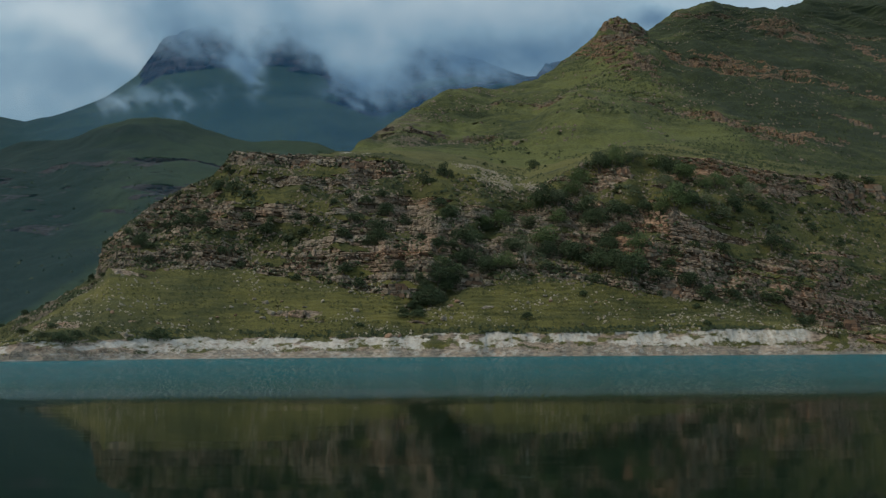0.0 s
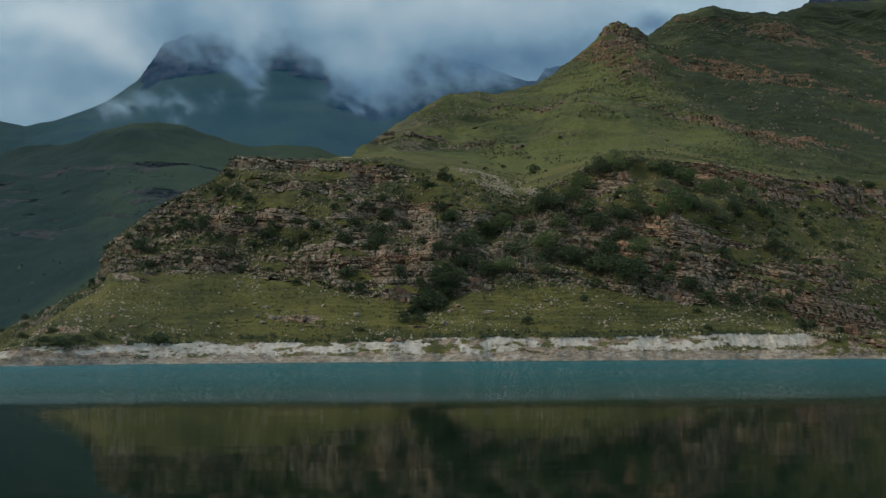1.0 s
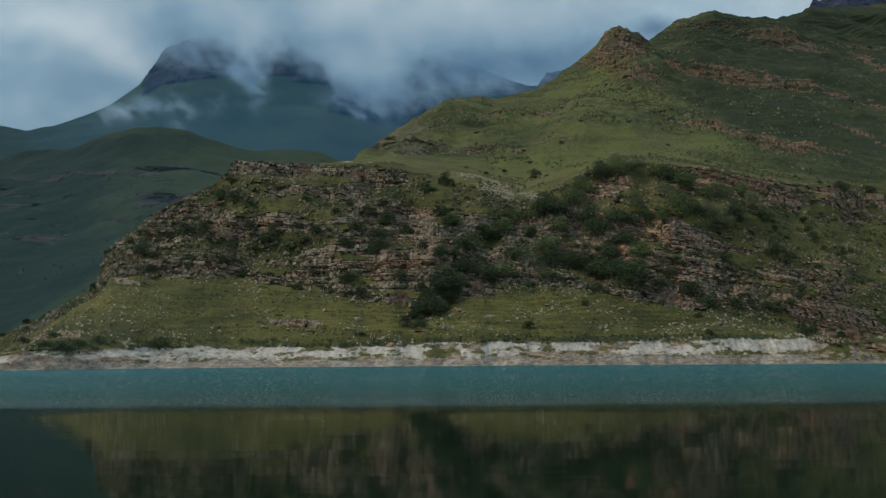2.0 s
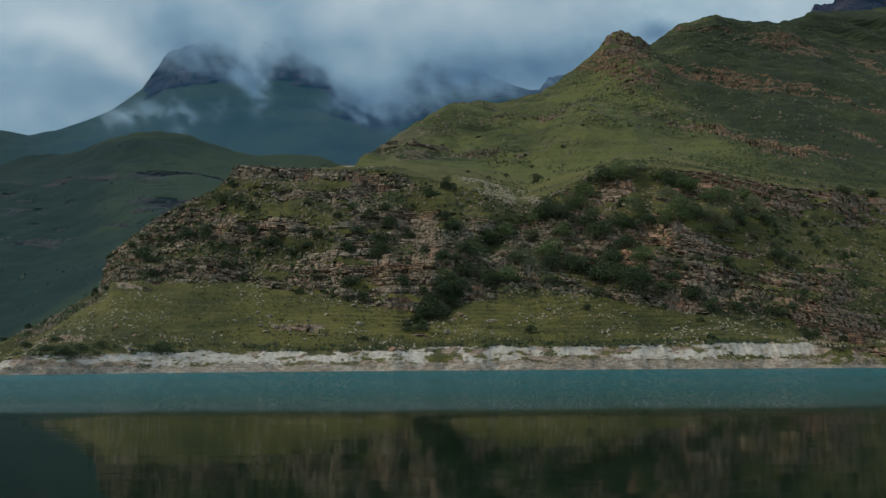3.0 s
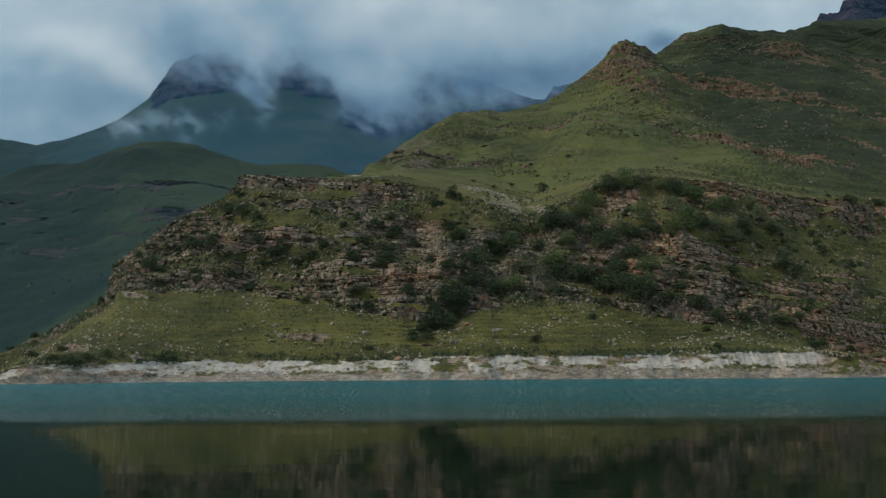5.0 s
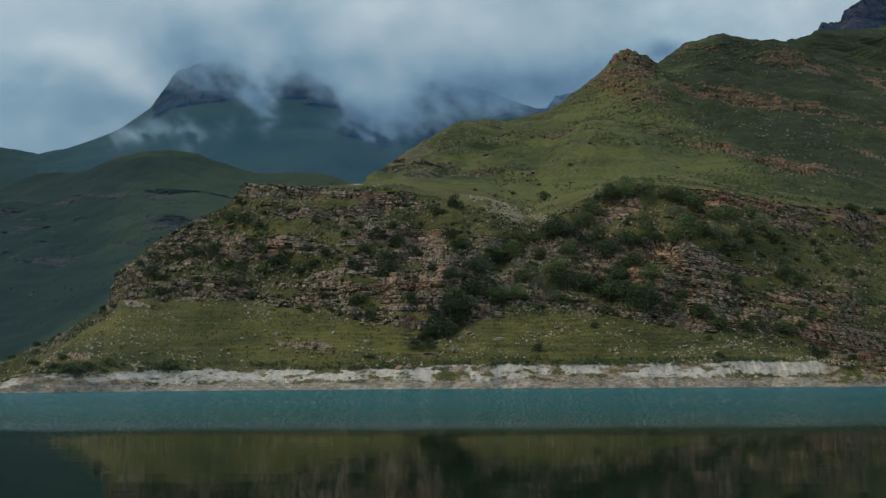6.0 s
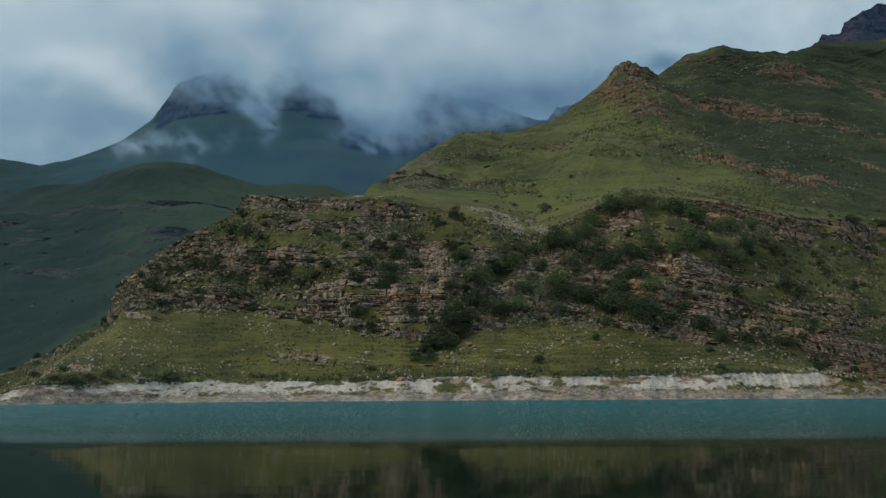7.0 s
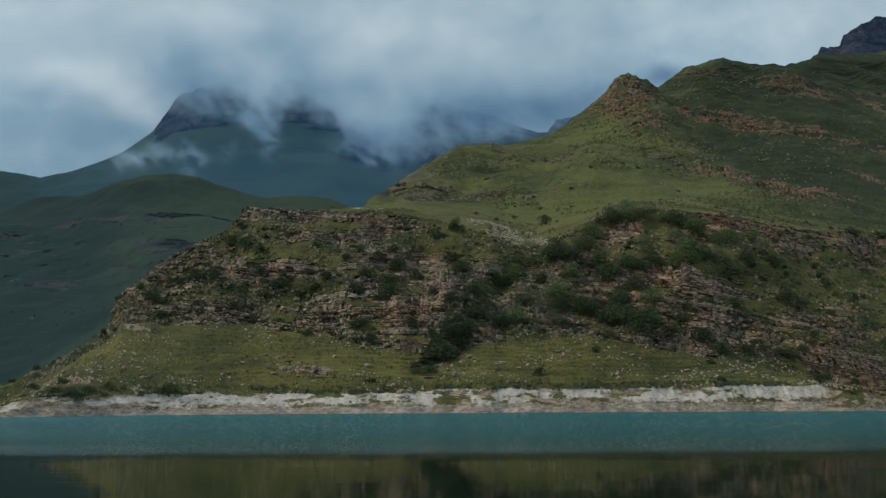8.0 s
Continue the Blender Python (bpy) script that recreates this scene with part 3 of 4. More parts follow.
# drier, yellower meadow on the spur and the shelf; lusher, darker grass in the combe to the east
# the combe's shade and the spur's lit edge are painted into the turf too
DRY_LIT = np.where(K > 4.0, 0.55 - 0.44 * step(-0.05, 0.06, past + 0.03 * (fbm(X0 / 40, Z / 20, 4, 79) - 0.5)) + 0.10 * step(4.0, 4.5, K) * (1 - step(5.0, 5.2, K)) + 0.6 * (fbm(X0 / 50, Z / 16, 4, 80) - 0.5) + 0.45 * (fbm(X0 / 34, Z / 3.2, 4, 84) - 0.5) + 0.22 * np.exp(-((past + 0.012) / 0.014) ** 2) * (1 - step(0.21, 0.25, RISE)),
               0.54 - 0.13 * step(2.9, 3.1, K) * (1 - step(0.22, 0.32, U)) + 0.7 * (fbm(X0 / 25, Z / 7, 4, 83) - 0.5) + 0.6 * (fbm(X0 / 16, Z / 1.1, 4, 88) - 0.5))
# the drawdown bank: pale marl cut by the waves, with a stony beach at its foot
in_bank = step(0.9, 1.0, K) * (1 - step(1.98, 2.03, K))
on_bank = np.clip(K - 1, 0, 1)
scour, chips = fbm(X0 / 22, Z / 5, 4, 61), fbm(X0 / 1.5, Z / 0.8, 4, 86) - 0.5
lip = 0.97 + 0.10 * (fbm(X0 / 9, K * 0, 5, 66) - 0.5) + 0.10 * chips
FACE = in_bank * step(0.42, 0.50, on_bank + (fbm(X0 / 7, Z / 2, 4, 62) - 0.5) * 0.55 + 0.55 * chips) * (1 - step(lip, lip + 0.03, on_bank))
CHALK = FACE * step(0.38, 0.46, 0.6 * scour + 0.4 * fbm(X0 / 3.0, Z / 2.0, 4, 67) + 0.05 + 0.3 * chips - 0.05 * (1 - step(-0.34, -0.28, U))) * (1 - step(0.342, 0.356, U))
CHALK = CHALK * (1 - 0.95 * step(0.55, 0.60, fbm(X0 / 8, Z / 3.0, 5, 70) + 0.35 * chips)) * (0.45 + 0.75 * fbm(X0 / 0.9, Z / 3, 3, 68))
BEACH = in_bank * (1 - step(0.26, 0.44, on_bank + (fbm(X0 / 6, Z / 2, 3, 63) - 0.5) * 0.3)) * (1 - step(0.345, 0.358, U) * step(0.1, 0.2, on_bank))
CHALK = np.maximum(CHALK, BEACH * (0.06 + 0.42 * step(0.06, 0.15, chips) + 0.22 * fbm(X0 / 9, Z / 0.35, 3, 69)))
CHALK = np.clip(CHALK, 0, 1)
rills = fbm(X0 / 1.1, K * 1.5, 3, 75) - 0.5
Y = Y + in_bank * step(0.3, 0.6, on_bank) * (1 - step(0.96, 1.0, on_bank)) * rills * 0.8
Y = Y - in_bank * ((step(0.35, 0.9, on_bank) - on_bank) * -1.5 + (fbm(X0 / 4, Z / 3, 3, 64) - 0.5) * 1.6)
TONE = np.where((in_bank > 0.5) & (LOW_CLIFF < 0.5), 0.20 + 0.35 * fbm(X0 / 8, Z / 2, 3, 76), TONE)
ROCK_LOOK = np.maximum(ROCK_LOOK, np.maximum(BEACH, in_bank * step(0.44, 0.6, fbm(X0 / 3, Z / 1.2, 3, 65))))
X = U * Y


def height_at(x, y):
    """The land's height at a place of the plan."""
    j = int(np.clip(round((x / y - U[0]) / (U[1] - U[0])), 0, len(U) - 1))
    return float(np.interp(y, np.maximum.accumulate(Y[:, j]), Z[:, j]))
# end of terrain numbers


def sheet(name, x, y, z, mat, attributes, smooth=True):
    """A grid of quads as one mesh, with values painted on its vertices."""
    rows, cols = x.shape
    me = bpy.data.meshes.new(name)
    i = np.arange(rows * cols).reshape(rows, cols)
    quads = np.stack([i[:-1, :-1], i[:-1, 1:], i[1:, 1:], i[1:, :-1]], -1).reshape(-1, 4)
    me.vertices.add(rows * cols)
    me.vertices.foreach_set("co", np.stack([x, y, z], -1).ravel().astype(np.float32))
    me.loops.add(quads.size)
    me.loops.foreach_set("vertex_index", quads.ravel().astype(np.int32))
    me.polygons.add(len(quads))
    me.polygons.foreach_set("loop_start", np.arange(0, quads.size, 4, dtype=np.int32))
    me.polygons.foreach_set("use_smooth", np.full(len(quads), smooth))
    me.update(calc_edges=True)
    for key, value in attributes.items():
        a = me.attributes.new(key, "FLOAT", "POINT")
        a.data.foreach_set("value", np.broadcast_to(value, x.shape).ravel().astype(np.float32))
    me.materials.append(mat)
    return new(name, me)


def land_piece(name, lo, hi, mat, label, category, smooth):
    r = np.where((K[:, 0] >= lo - 1e-6) & (K[:, 0] <= hi + 1e-6))[0]
    s = slice(r[0], r[-1] + 1)
    ob = sheet(name, X[s], Y[s], Z[s], mat, {"rock": ROCK_LOOK[s], "tone": TONE[s], "chalk": CHALK[s], "dry_lit": DRY_LIT[s]}, smooth)
    return tagged(ob, label, category, kind="structure")


shore_bank = land_piece("shore_bank", 0, 2, land, "pale eroded marl bank above the waterline of the lake", "bank", False)
slope = land_piece("ground_slope", 2, 3, land, "olive green grassy slope strewn with stones above the bank", "slope", True)
bluff = land_piece("ground_bluff", 3, 4, land, "ledged bluff of brown and grey bedded rock with turf", "cliff", False)
shelf = land_piece("ground_shelf", 4, 5, land, "flat grassy shelf behind the rim of the bluff", "meadow", True)
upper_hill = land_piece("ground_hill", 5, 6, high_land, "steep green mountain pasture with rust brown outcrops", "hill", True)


def far_sheet(name, lines, counts, span, n, rough, folds, swell, ledge, mat, label, cliff, lit_turf=None, category="mountain"):
    u = np.linspace(*span, n)
    y, z, k = loft(lines, counts, u)
    x = u * y
    rim = 1 - step(len(counts) - 0.25, len(counts), k) * 0.85
    spurs = fbm((x + 0.5 * y) / folds, (y - 0.4 * x) / (2.6 * folds), 3, rough) - 0.5
    z = z + rim * (spurs * folds * swell + (fbm(x / folds * 5, y / folds * 3, 4, rough + 2) - 0.5) * folds * 0.035)
    rock = cliff(u, k, x, z)
    # buttresses and gullies part the rock walls
    y = y - rock * folds * 7 * ledge * (np.abs(fbm(x / folds * 4, z / folds * 0.8, 4, rough + 3) - 0.5) * 2 - 0.3)
    y, tone, _ = bedding(x, y, z, rock, folds * 0.05, folds * ledge, rough)
    # turf painted darker to the west for the shade of the clouds
    dry_lit = 0.5 + 1.1 * (fbm(x / folds, z / folds * 2, 4, rough + 5) - 0.5) - 0.55 * (1 - step(-0.44, -0.28, u))
    if lit_turf:
        dry_lit = dry_lit + lit_turf(u, z / y)
    ob = sheet(name, u * y, y, z, mat, {"rock": rock, "tone": tone, "chalk": np.zeros_like(z), "dry_lit": dry_lit})
    return tagged(ob, label, category, kind="structure")


def slope_cliffs(u, k, x, z):
    return step(0.50, 0.62, fbm(x / 90, z / 16, 5, 71) * 0.62 + 0.30 * np.exp(-((k - 2.0) / 0.14) ** 2) + 0.28 * np.exp(-((k - 1.05) / 0.22) ** 2) + 0.6 * (fbm(x / 30, z / 6, 5, 74) - 0.5))


def mount_cliffs(u, k, x, z):
    return step(0.50, 0.60, fbm(x / 160, z / 90, 4, 72) * 0.5 + 0.45 * step(1.15, 1.5, k + (fbm(x / 200, z / 60, 3, 73) - 0.5) * 0.7) * step(-0.31, -0.28, u) + 0.25 * (fbm(x / 50, z / 25, 4, 75) - 0.5) + 0.30 * step(-0.18, -0.12, u + 0.05 * (fbm(x / 90, z / 50, 3, 76) - 0.5)) * step(0.75, 1.05, k + 0.3 * (fbm(x / 80, z / 40, 3, 77) - 0.5)))


def all_cliff(u, k, x, z):
    return np.ones_like(z)


FAR_START = [(x, y - 40, -8.0) for x, y, z in FAR_FOOT]
# the far slope's diagonal lit strip is painted into its turf
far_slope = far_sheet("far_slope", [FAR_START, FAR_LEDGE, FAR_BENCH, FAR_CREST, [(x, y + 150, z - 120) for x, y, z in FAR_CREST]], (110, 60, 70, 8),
                      (-0.60, 0.06), 520, 81.0, 150.0, 0.36, 0.008, far_land, "pasture slope with rock bands across the valley, painted dim blue green for haze", slope_cliffs,
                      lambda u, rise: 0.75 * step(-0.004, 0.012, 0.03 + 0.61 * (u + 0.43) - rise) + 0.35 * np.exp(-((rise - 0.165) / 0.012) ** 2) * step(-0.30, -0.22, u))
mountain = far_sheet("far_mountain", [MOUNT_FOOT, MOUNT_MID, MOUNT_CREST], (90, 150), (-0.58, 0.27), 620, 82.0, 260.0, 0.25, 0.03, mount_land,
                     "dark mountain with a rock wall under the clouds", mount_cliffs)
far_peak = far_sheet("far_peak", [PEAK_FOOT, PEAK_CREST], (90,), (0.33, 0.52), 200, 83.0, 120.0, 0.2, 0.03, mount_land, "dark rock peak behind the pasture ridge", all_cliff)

# ---- lake and lake bed ----
water_u = np.linspace(-1600, 1600, 60)
water_y = np.concatenate([np.linspace(-400, 0, 8), np.linspace(8, 700, 120)])
WX, WY = np.meshgrid(water_u, water_y)
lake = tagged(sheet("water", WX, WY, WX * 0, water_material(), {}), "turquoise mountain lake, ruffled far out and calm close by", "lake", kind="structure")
GX, GY = np.meshgrid(np.linspace(-4800, 4800, 90), np.linspace(-2400, 4800, 90))
GZ = np.where(GY < -10, 0.5 + 0.02 * np.minimum(-GY, 900), -4.0) - 2.0 * (GY > 700)
tagged(sheet("ground", GX, GY, GZ, mud, {}), "dark lake bed and the flat near shore", "ground", kind="structure")

# ---- clouds on the mountain and painted haze in the valley ----
# the hem of the cloud on the mountain: bearing, height over a thousand metres' distance
CLOUD_HEM = [(-0.62, 380), (-0.30, 338), (-0.272, 307), (-0.25, 299), (-0.225, 298), (-0.207, 290), (-0.197, 274), (-0.187, 268), (-0.177, 284), (-0.165, 297), (-0.145, 301),
             (-0.125, 284), (-0.11, 262), (-0.09, 246), (-0.06, 243), (-0.045, 247), (-0.03, 258), (-0.012, 268), (0.038, 271), (0.088, 277), (0.12, 288),
             (0.16, 305), (0.19, 309), (0.225, 315), (0.30, 340)]
# torn scraps of cloud: bearing, height, half width, half height, thickness
PUFFS = [(-0.325, 240, 0.022, 9, 0.75), (-0.298, 247, 0.016, 11, 0.55), (-0.268, 243, 0.013, 14, 0.55), (-0.232, 252, 0.012, 9, 0.35), (-0.190, 268, 0.012, 16, 0.85),
         (-0.088, 246, 0.030, 13, 0.7), (-0.060, 262, 0.020, 16, 0.6)]
# light and dark places painted into the cloud deck: bearing, height, half width, half height, tone
TONE_LUMPS = [(-0.385, 335, 0.045, 16, 0.22), (-0.350, 322, 0.026, 15, 0.34), (-0.322, 305, 0.020, 15, 0.36), (-0.302, 287, 0.016, 15, 0.30), (-0.42, 280, 0.05, 24, -0.10),
         (-0.345, 268, 0.04, 16, -0.16), (-0.262, 340, 0.030, 40, -0.20), (-0.245, 385, 0.05, 22, 0.20), (-0.165, 362, 0.05, 22, -0.22), (-0.07, 375, 0.05, 26, 0.16),
         (0.02, 350, 0.07, 30, 0.10), (0.07, 292, 0.07, 18, -0.18), (0.12, 335, 0.07, 26, 0.05), (0.212, 322, 0.020, 14, -0.50), (0.30, 372, 0.08, 22, 0.06), (-0.095, 315, 0.03, 10, -0.14)]


def cloud_tone(u, h):
    """How bright the cloud deck is along a bearing and a height."""
    hem = np.array(CLOUD_HEM)
    tone = 0.52 + 0.24 * step(250, 400, h) + 0.34 * (fbm(u * 11 + 3, h / 60, 4, 191) - 0.5) + 0.20 * (fbm(u * 34, h / 22, 5, 192) - 0.5) + 0.10 * (fbm(u * 85, h / 10, 4, 195) - 0.5)
    for at, high, wide, tall, much in TONE_LUMPS:
        tone = tone + much * np.exp(-((u - at + 0.02 * (fbm(u * 30, h / 30, 3, 193) - 0.5)) / wide) ** 2 - ((h - high + 14 * (fbm(u * 26, h / 26, 3, 194) - 0.5)) / tall) ** 2)
    # thin and blue where it frays out before the dark rock
    near = np.exp(-((h - np.interp(u, hem[:, 0], hem[:, 1]) - 6) / 26) ** 2) * step(-0.29, -0.24, u) * (1 - step(0.16, 0.22, u))
    return np.clip(tone - 0.26 * near, 0, 1)


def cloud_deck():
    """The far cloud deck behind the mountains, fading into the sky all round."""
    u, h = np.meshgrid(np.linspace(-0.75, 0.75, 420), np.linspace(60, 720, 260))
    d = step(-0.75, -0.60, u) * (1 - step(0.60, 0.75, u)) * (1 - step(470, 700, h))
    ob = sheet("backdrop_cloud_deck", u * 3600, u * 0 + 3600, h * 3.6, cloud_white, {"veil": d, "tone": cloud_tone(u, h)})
    return tagged(ob, "glowing grey overcast cloud deck with a pale sunlit edge painted on", "cloud", kind="structure")


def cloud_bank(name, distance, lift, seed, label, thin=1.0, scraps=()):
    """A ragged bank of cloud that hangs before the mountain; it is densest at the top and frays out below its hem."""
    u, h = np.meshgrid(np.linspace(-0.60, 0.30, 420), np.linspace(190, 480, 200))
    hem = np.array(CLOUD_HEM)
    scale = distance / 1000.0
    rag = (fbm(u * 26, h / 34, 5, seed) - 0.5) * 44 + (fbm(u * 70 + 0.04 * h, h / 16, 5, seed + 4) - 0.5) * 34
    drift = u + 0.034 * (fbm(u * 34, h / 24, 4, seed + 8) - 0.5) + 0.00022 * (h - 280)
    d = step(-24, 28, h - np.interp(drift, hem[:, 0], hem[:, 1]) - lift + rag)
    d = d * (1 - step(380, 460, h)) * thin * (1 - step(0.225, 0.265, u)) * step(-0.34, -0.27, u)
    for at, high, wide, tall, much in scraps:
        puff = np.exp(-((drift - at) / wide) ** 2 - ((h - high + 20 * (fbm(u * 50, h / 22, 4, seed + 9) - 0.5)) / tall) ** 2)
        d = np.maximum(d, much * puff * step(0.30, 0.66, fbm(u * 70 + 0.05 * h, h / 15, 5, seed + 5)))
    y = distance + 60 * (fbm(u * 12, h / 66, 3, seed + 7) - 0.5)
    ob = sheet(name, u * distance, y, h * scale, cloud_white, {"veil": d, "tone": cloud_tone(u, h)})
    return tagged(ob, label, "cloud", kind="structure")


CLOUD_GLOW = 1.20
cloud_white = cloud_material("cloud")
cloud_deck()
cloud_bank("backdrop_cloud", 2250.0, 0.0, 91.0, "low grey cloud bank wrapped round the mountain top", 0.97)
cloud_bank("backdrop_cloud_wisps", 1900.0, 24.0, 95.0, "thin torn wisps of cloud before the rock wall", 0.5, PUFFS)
haze_sheet_blue, haze_sheet_green = painted_haze("valley_haze_sheet", (0.085, 0.25, 0.46), 0.09), painted_haze("side_valley_haze_sheet", (0.075, 0.22, 0.28), 0.05)


# flat glowing sheets put before the far land to tint it with haze
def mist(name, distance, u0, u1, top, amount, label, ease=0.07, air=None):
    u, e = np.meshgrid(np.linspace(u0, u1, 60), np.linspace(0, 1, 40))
    ob = sheet(name, u * distance, e * 0 + distance, -1 + e * top, air or haze_sheet_blue, {"veil": amount * (1 - step(0.35, 1.0, e)) * (1 - step(u1 - 0.07, u1 - 0.005, u)) * step(u0 + 0.005, u0 + ease, u)})
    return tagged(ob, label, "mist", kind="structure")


mist("backdrop_mist", 1668.0, -0.52, 0.22, 880.0, 0.36, "tinted glowing sheet for the haze before the far mountain", 0.24)
mist("backdrop_mist_near", 545.0, -0.75, -0.085, 190.0, 0.15, "tinted glowing sheet for the haze over the side valley", air=haze_sheet_green)
mist("backdrop_mist_peak", 1640.0, 0.31, 0.70, 900.0, 0.24, "tinted glowing sheet for the haze before the rock peak")


# ---- trees and bushes ----
def mesh_of(name, verts, faces, mat, smooth=False):
    me = bpy.data.meshes.new(name)
    me.from_pydata([tuple(v) for v in verts], [], faces)
    me.materials.append(mat)
    me.polygons.foreach_set("use_smooth", [smooth] * len(me.polygons))
    me.update()
    return me


def part(name, me, parent, label=""):
    ob = new(name, me)
    ob.parent = parent
    return tagged(ob, label)


def tube(path, radii, sides=5):
    """A tapered stem along a path: vertices and faces."""
    verts, faces = [], []
    for (x, y, z), r in zip(path, radii):
        verts += [(x + r * math.cos(a), y + r * math.sin(a), z) for a in np.arange(sides) * 2 * math.pi / sides]
    for i in range(len(path) - 1):
        for k in range(sides):
            a, b = i * sides + k, i * sides + (k + 1) % sides
            faces.append((a, b, b + sides, a + sides))
    return verts, faces


def leaf_clumps(rng, lobes, count, size):
    """Small folded leaf sprays on and in a heap of lobes, with gaps between them."""
    weight = np.array([l[3] ** 2 for l in lobes])
    pick = rng.choice(len(lobes), count, p=weight / weight.sum())
    way = rng.normal(size=(count, 3))
    way /= np.linalg.norm(way, axis=1)[:, None]
    way[:, 2] = np.where(way[:, 2] < -0.35, -way[:, 2], way[:, 2])
    base = np.array([l[:3] for l in lobes])[pick]
    reach = np.array([l[3] for l in lobes])[pick] * (0.55 + 0.55 * rng.random(count) ** 0.7)
    at = base + way * reach[:, None] * np.array([1, 1, 0.9])
    at[:, 2] = np.maximum(at[:, 2], 0.03)
    a = rng.normal(size=(count, 3)) + way * 0.3
    a /= np.linalg.norm(a, axis=1)[:, None]
    b = np.cross(a, rng.normal(size=(count, 3)))
    b /= np.linalg.norm(b, axis=1)[:, None]
    s = size * (0.6 + 0.8 * rng.random(count))[:, None]
    v = np.stack([at - a * s, at - b * s * 0.85, at + a * s, at + b * s * 0.85], 1).reshape(-1, 3)
    return v, np.arange(count * 4).reshape(-1, 4).tolist()


def make_bush(seed, tall, count, size, mat, label, category="bush", name="bush"):
    """A bush one metre in radius: bent stems from one root and a ragged crown."""
    rng = np.random.default_rng(seed)
    root = new(name)
    tagged(root, label, category)
    lobes = []
    for i in range(9):
        turn, out = rng.random() * 6.283, 0.62 * rng.random() ** 0.6
        lobes.append((out * math.cos(turn), out * math.sin(turn), tall * (0.18 + 0.5 * rng.random()) * (1.1 - 0.5 * out), 0.30 + 0.22 * rng.random()))
    lobes.append((0.1 * rng.normal(), 0.1 * rng.normal(), tall * 0.74, 0.34))
    for x, y, z, r in lobes[:3]:
        v, f = tube([(0.05 * x, 0.05 * y, -0.15), (0.4 * x + 0.03 * rng.normal(), 0.4 * y, 0.45 * z), (x, y, z)], (0.055, 0.035, 0.012))
        part("stem", mesh_of("stem", v, f, bark, True), root, "grey bent stem")
    part("crown", mesh_of("crown", *leaf_clumps(rng, lobes, count, size), mat), root)
    return root


def make_bare_shrub(seed):
    """A dead shrub one metre in radius: pale forked stems fanning out of one root, with no leaves."""
    rng = np.random.default_rng(seed)
    root = tagged(new("dead_shrub"), "pale leafless shrub with a fan of bare stems", "shrub")
    for i in range(14):
        turn, out, tall = rng.random() * 6.283, 0.15 + 0.75 * rng.random(), 1.5 + 0.7 * rng.random()
        x, y = out * math.cos(turn), out * math.sin(turn)
        path = [(0.08 * x, 0.08 * y, -0.1), (0.35 * x + 0.03 * rng.normal(), 0.35 * y, 0.5 * tall), (x, y, tall)]
        stem = part("stem", mesh_of("stem", *tube(path, (0.035, 0.022, 0.006)), bark_pale, True), root)
        for k in range(3):
            a, b = Vector(path[1]), Vector(path[2])
            start = a.lerp(b, 0.2 + 0.6 * rng.random())
            end = start + Vector((0.25 * rng.normal(), 0.25 * rng.normal(), 0.25 + 0.2 * rng.random()))
            part("twig", mesh_of("twig", *tube([tuple(start), tuple(end)], (0.014, 0.004), 4), bark_pale, True), stem)
    return root


DARK_LABEL = "dense dark green bush growing among the rock ledges"
WILLOW_LABEL = "pale grey green willow shrub with a loose crown"
dark_kinds = [make_bush(200 + i, 1.05 + 0.10 * i, 3400, 0.027, leaves, DARK_LABEL) for i in range(6)]
fresh_kinds = [make_bush(215 + i, 1.25 + 0.1 * i, 3200, 0.026, leaves_fresh, "full mid green bush in the thicket on the bluff") for i in range(4)]
low_kinds = [make_bush(230 + i, 0.75, 1500, 0.033, leaves, "low spreading dark green bush on the slope") for i in range(3)]
pale_kinds = [make_bush(260 + i, 1.6, 2400, 0.024, leaves_pale, WILLOW_LABEL, "tree", "willow") for i in range(3)]
small_kinds = [make_bush(280 + i, 0.9, 520, 0.058, leaves, "small dark green shrub rooted in a rock ledge", "shrub", "shrub") for i in range(4)]
used = set()


def recede_at(u):
    """How far the bluff bends back along a bearing."""
    return 1 + 0.9 * 0.5 * (u - 0.29 + math.sqrt((u - 0.29) ** 2 + 0.0008))



def put(kinds, x, y, width, group, rng, sink=0.16, z=None, stretch=1.0):
    """Stand one of the kinds on the land; the first use of a kind is the kind itself."""
    ob = kinds[rng.integers(len(kinds))]
    if z is None and 345 < y < 445 and x / y > 0.2:
        back = recede_at(x / y)
        x, y = x * back, y * back
    r = width / 2
    m = Matrix.LocRotScale((x, y, (height_at(x, y) if z is None else z) - sink * r), Euler((0, 0, rng.random() * 6.283)),
                           (r * (0.9 + 0.2 * rng.random()), r * (0.9 + 0.2 * rng.random()), r * stretch * (0.85 + 0.3 * rng.random())))
    if ob in used:
        ob = copy_thing(ob, m)
    else:
        used.add(ob)
        ob.matrix_basis = m
    # copy_thing keeps the first one's own scale, so the pose is set outright
    ob.matrix_basis = m
    tagged(ob, group=group)
    return ob


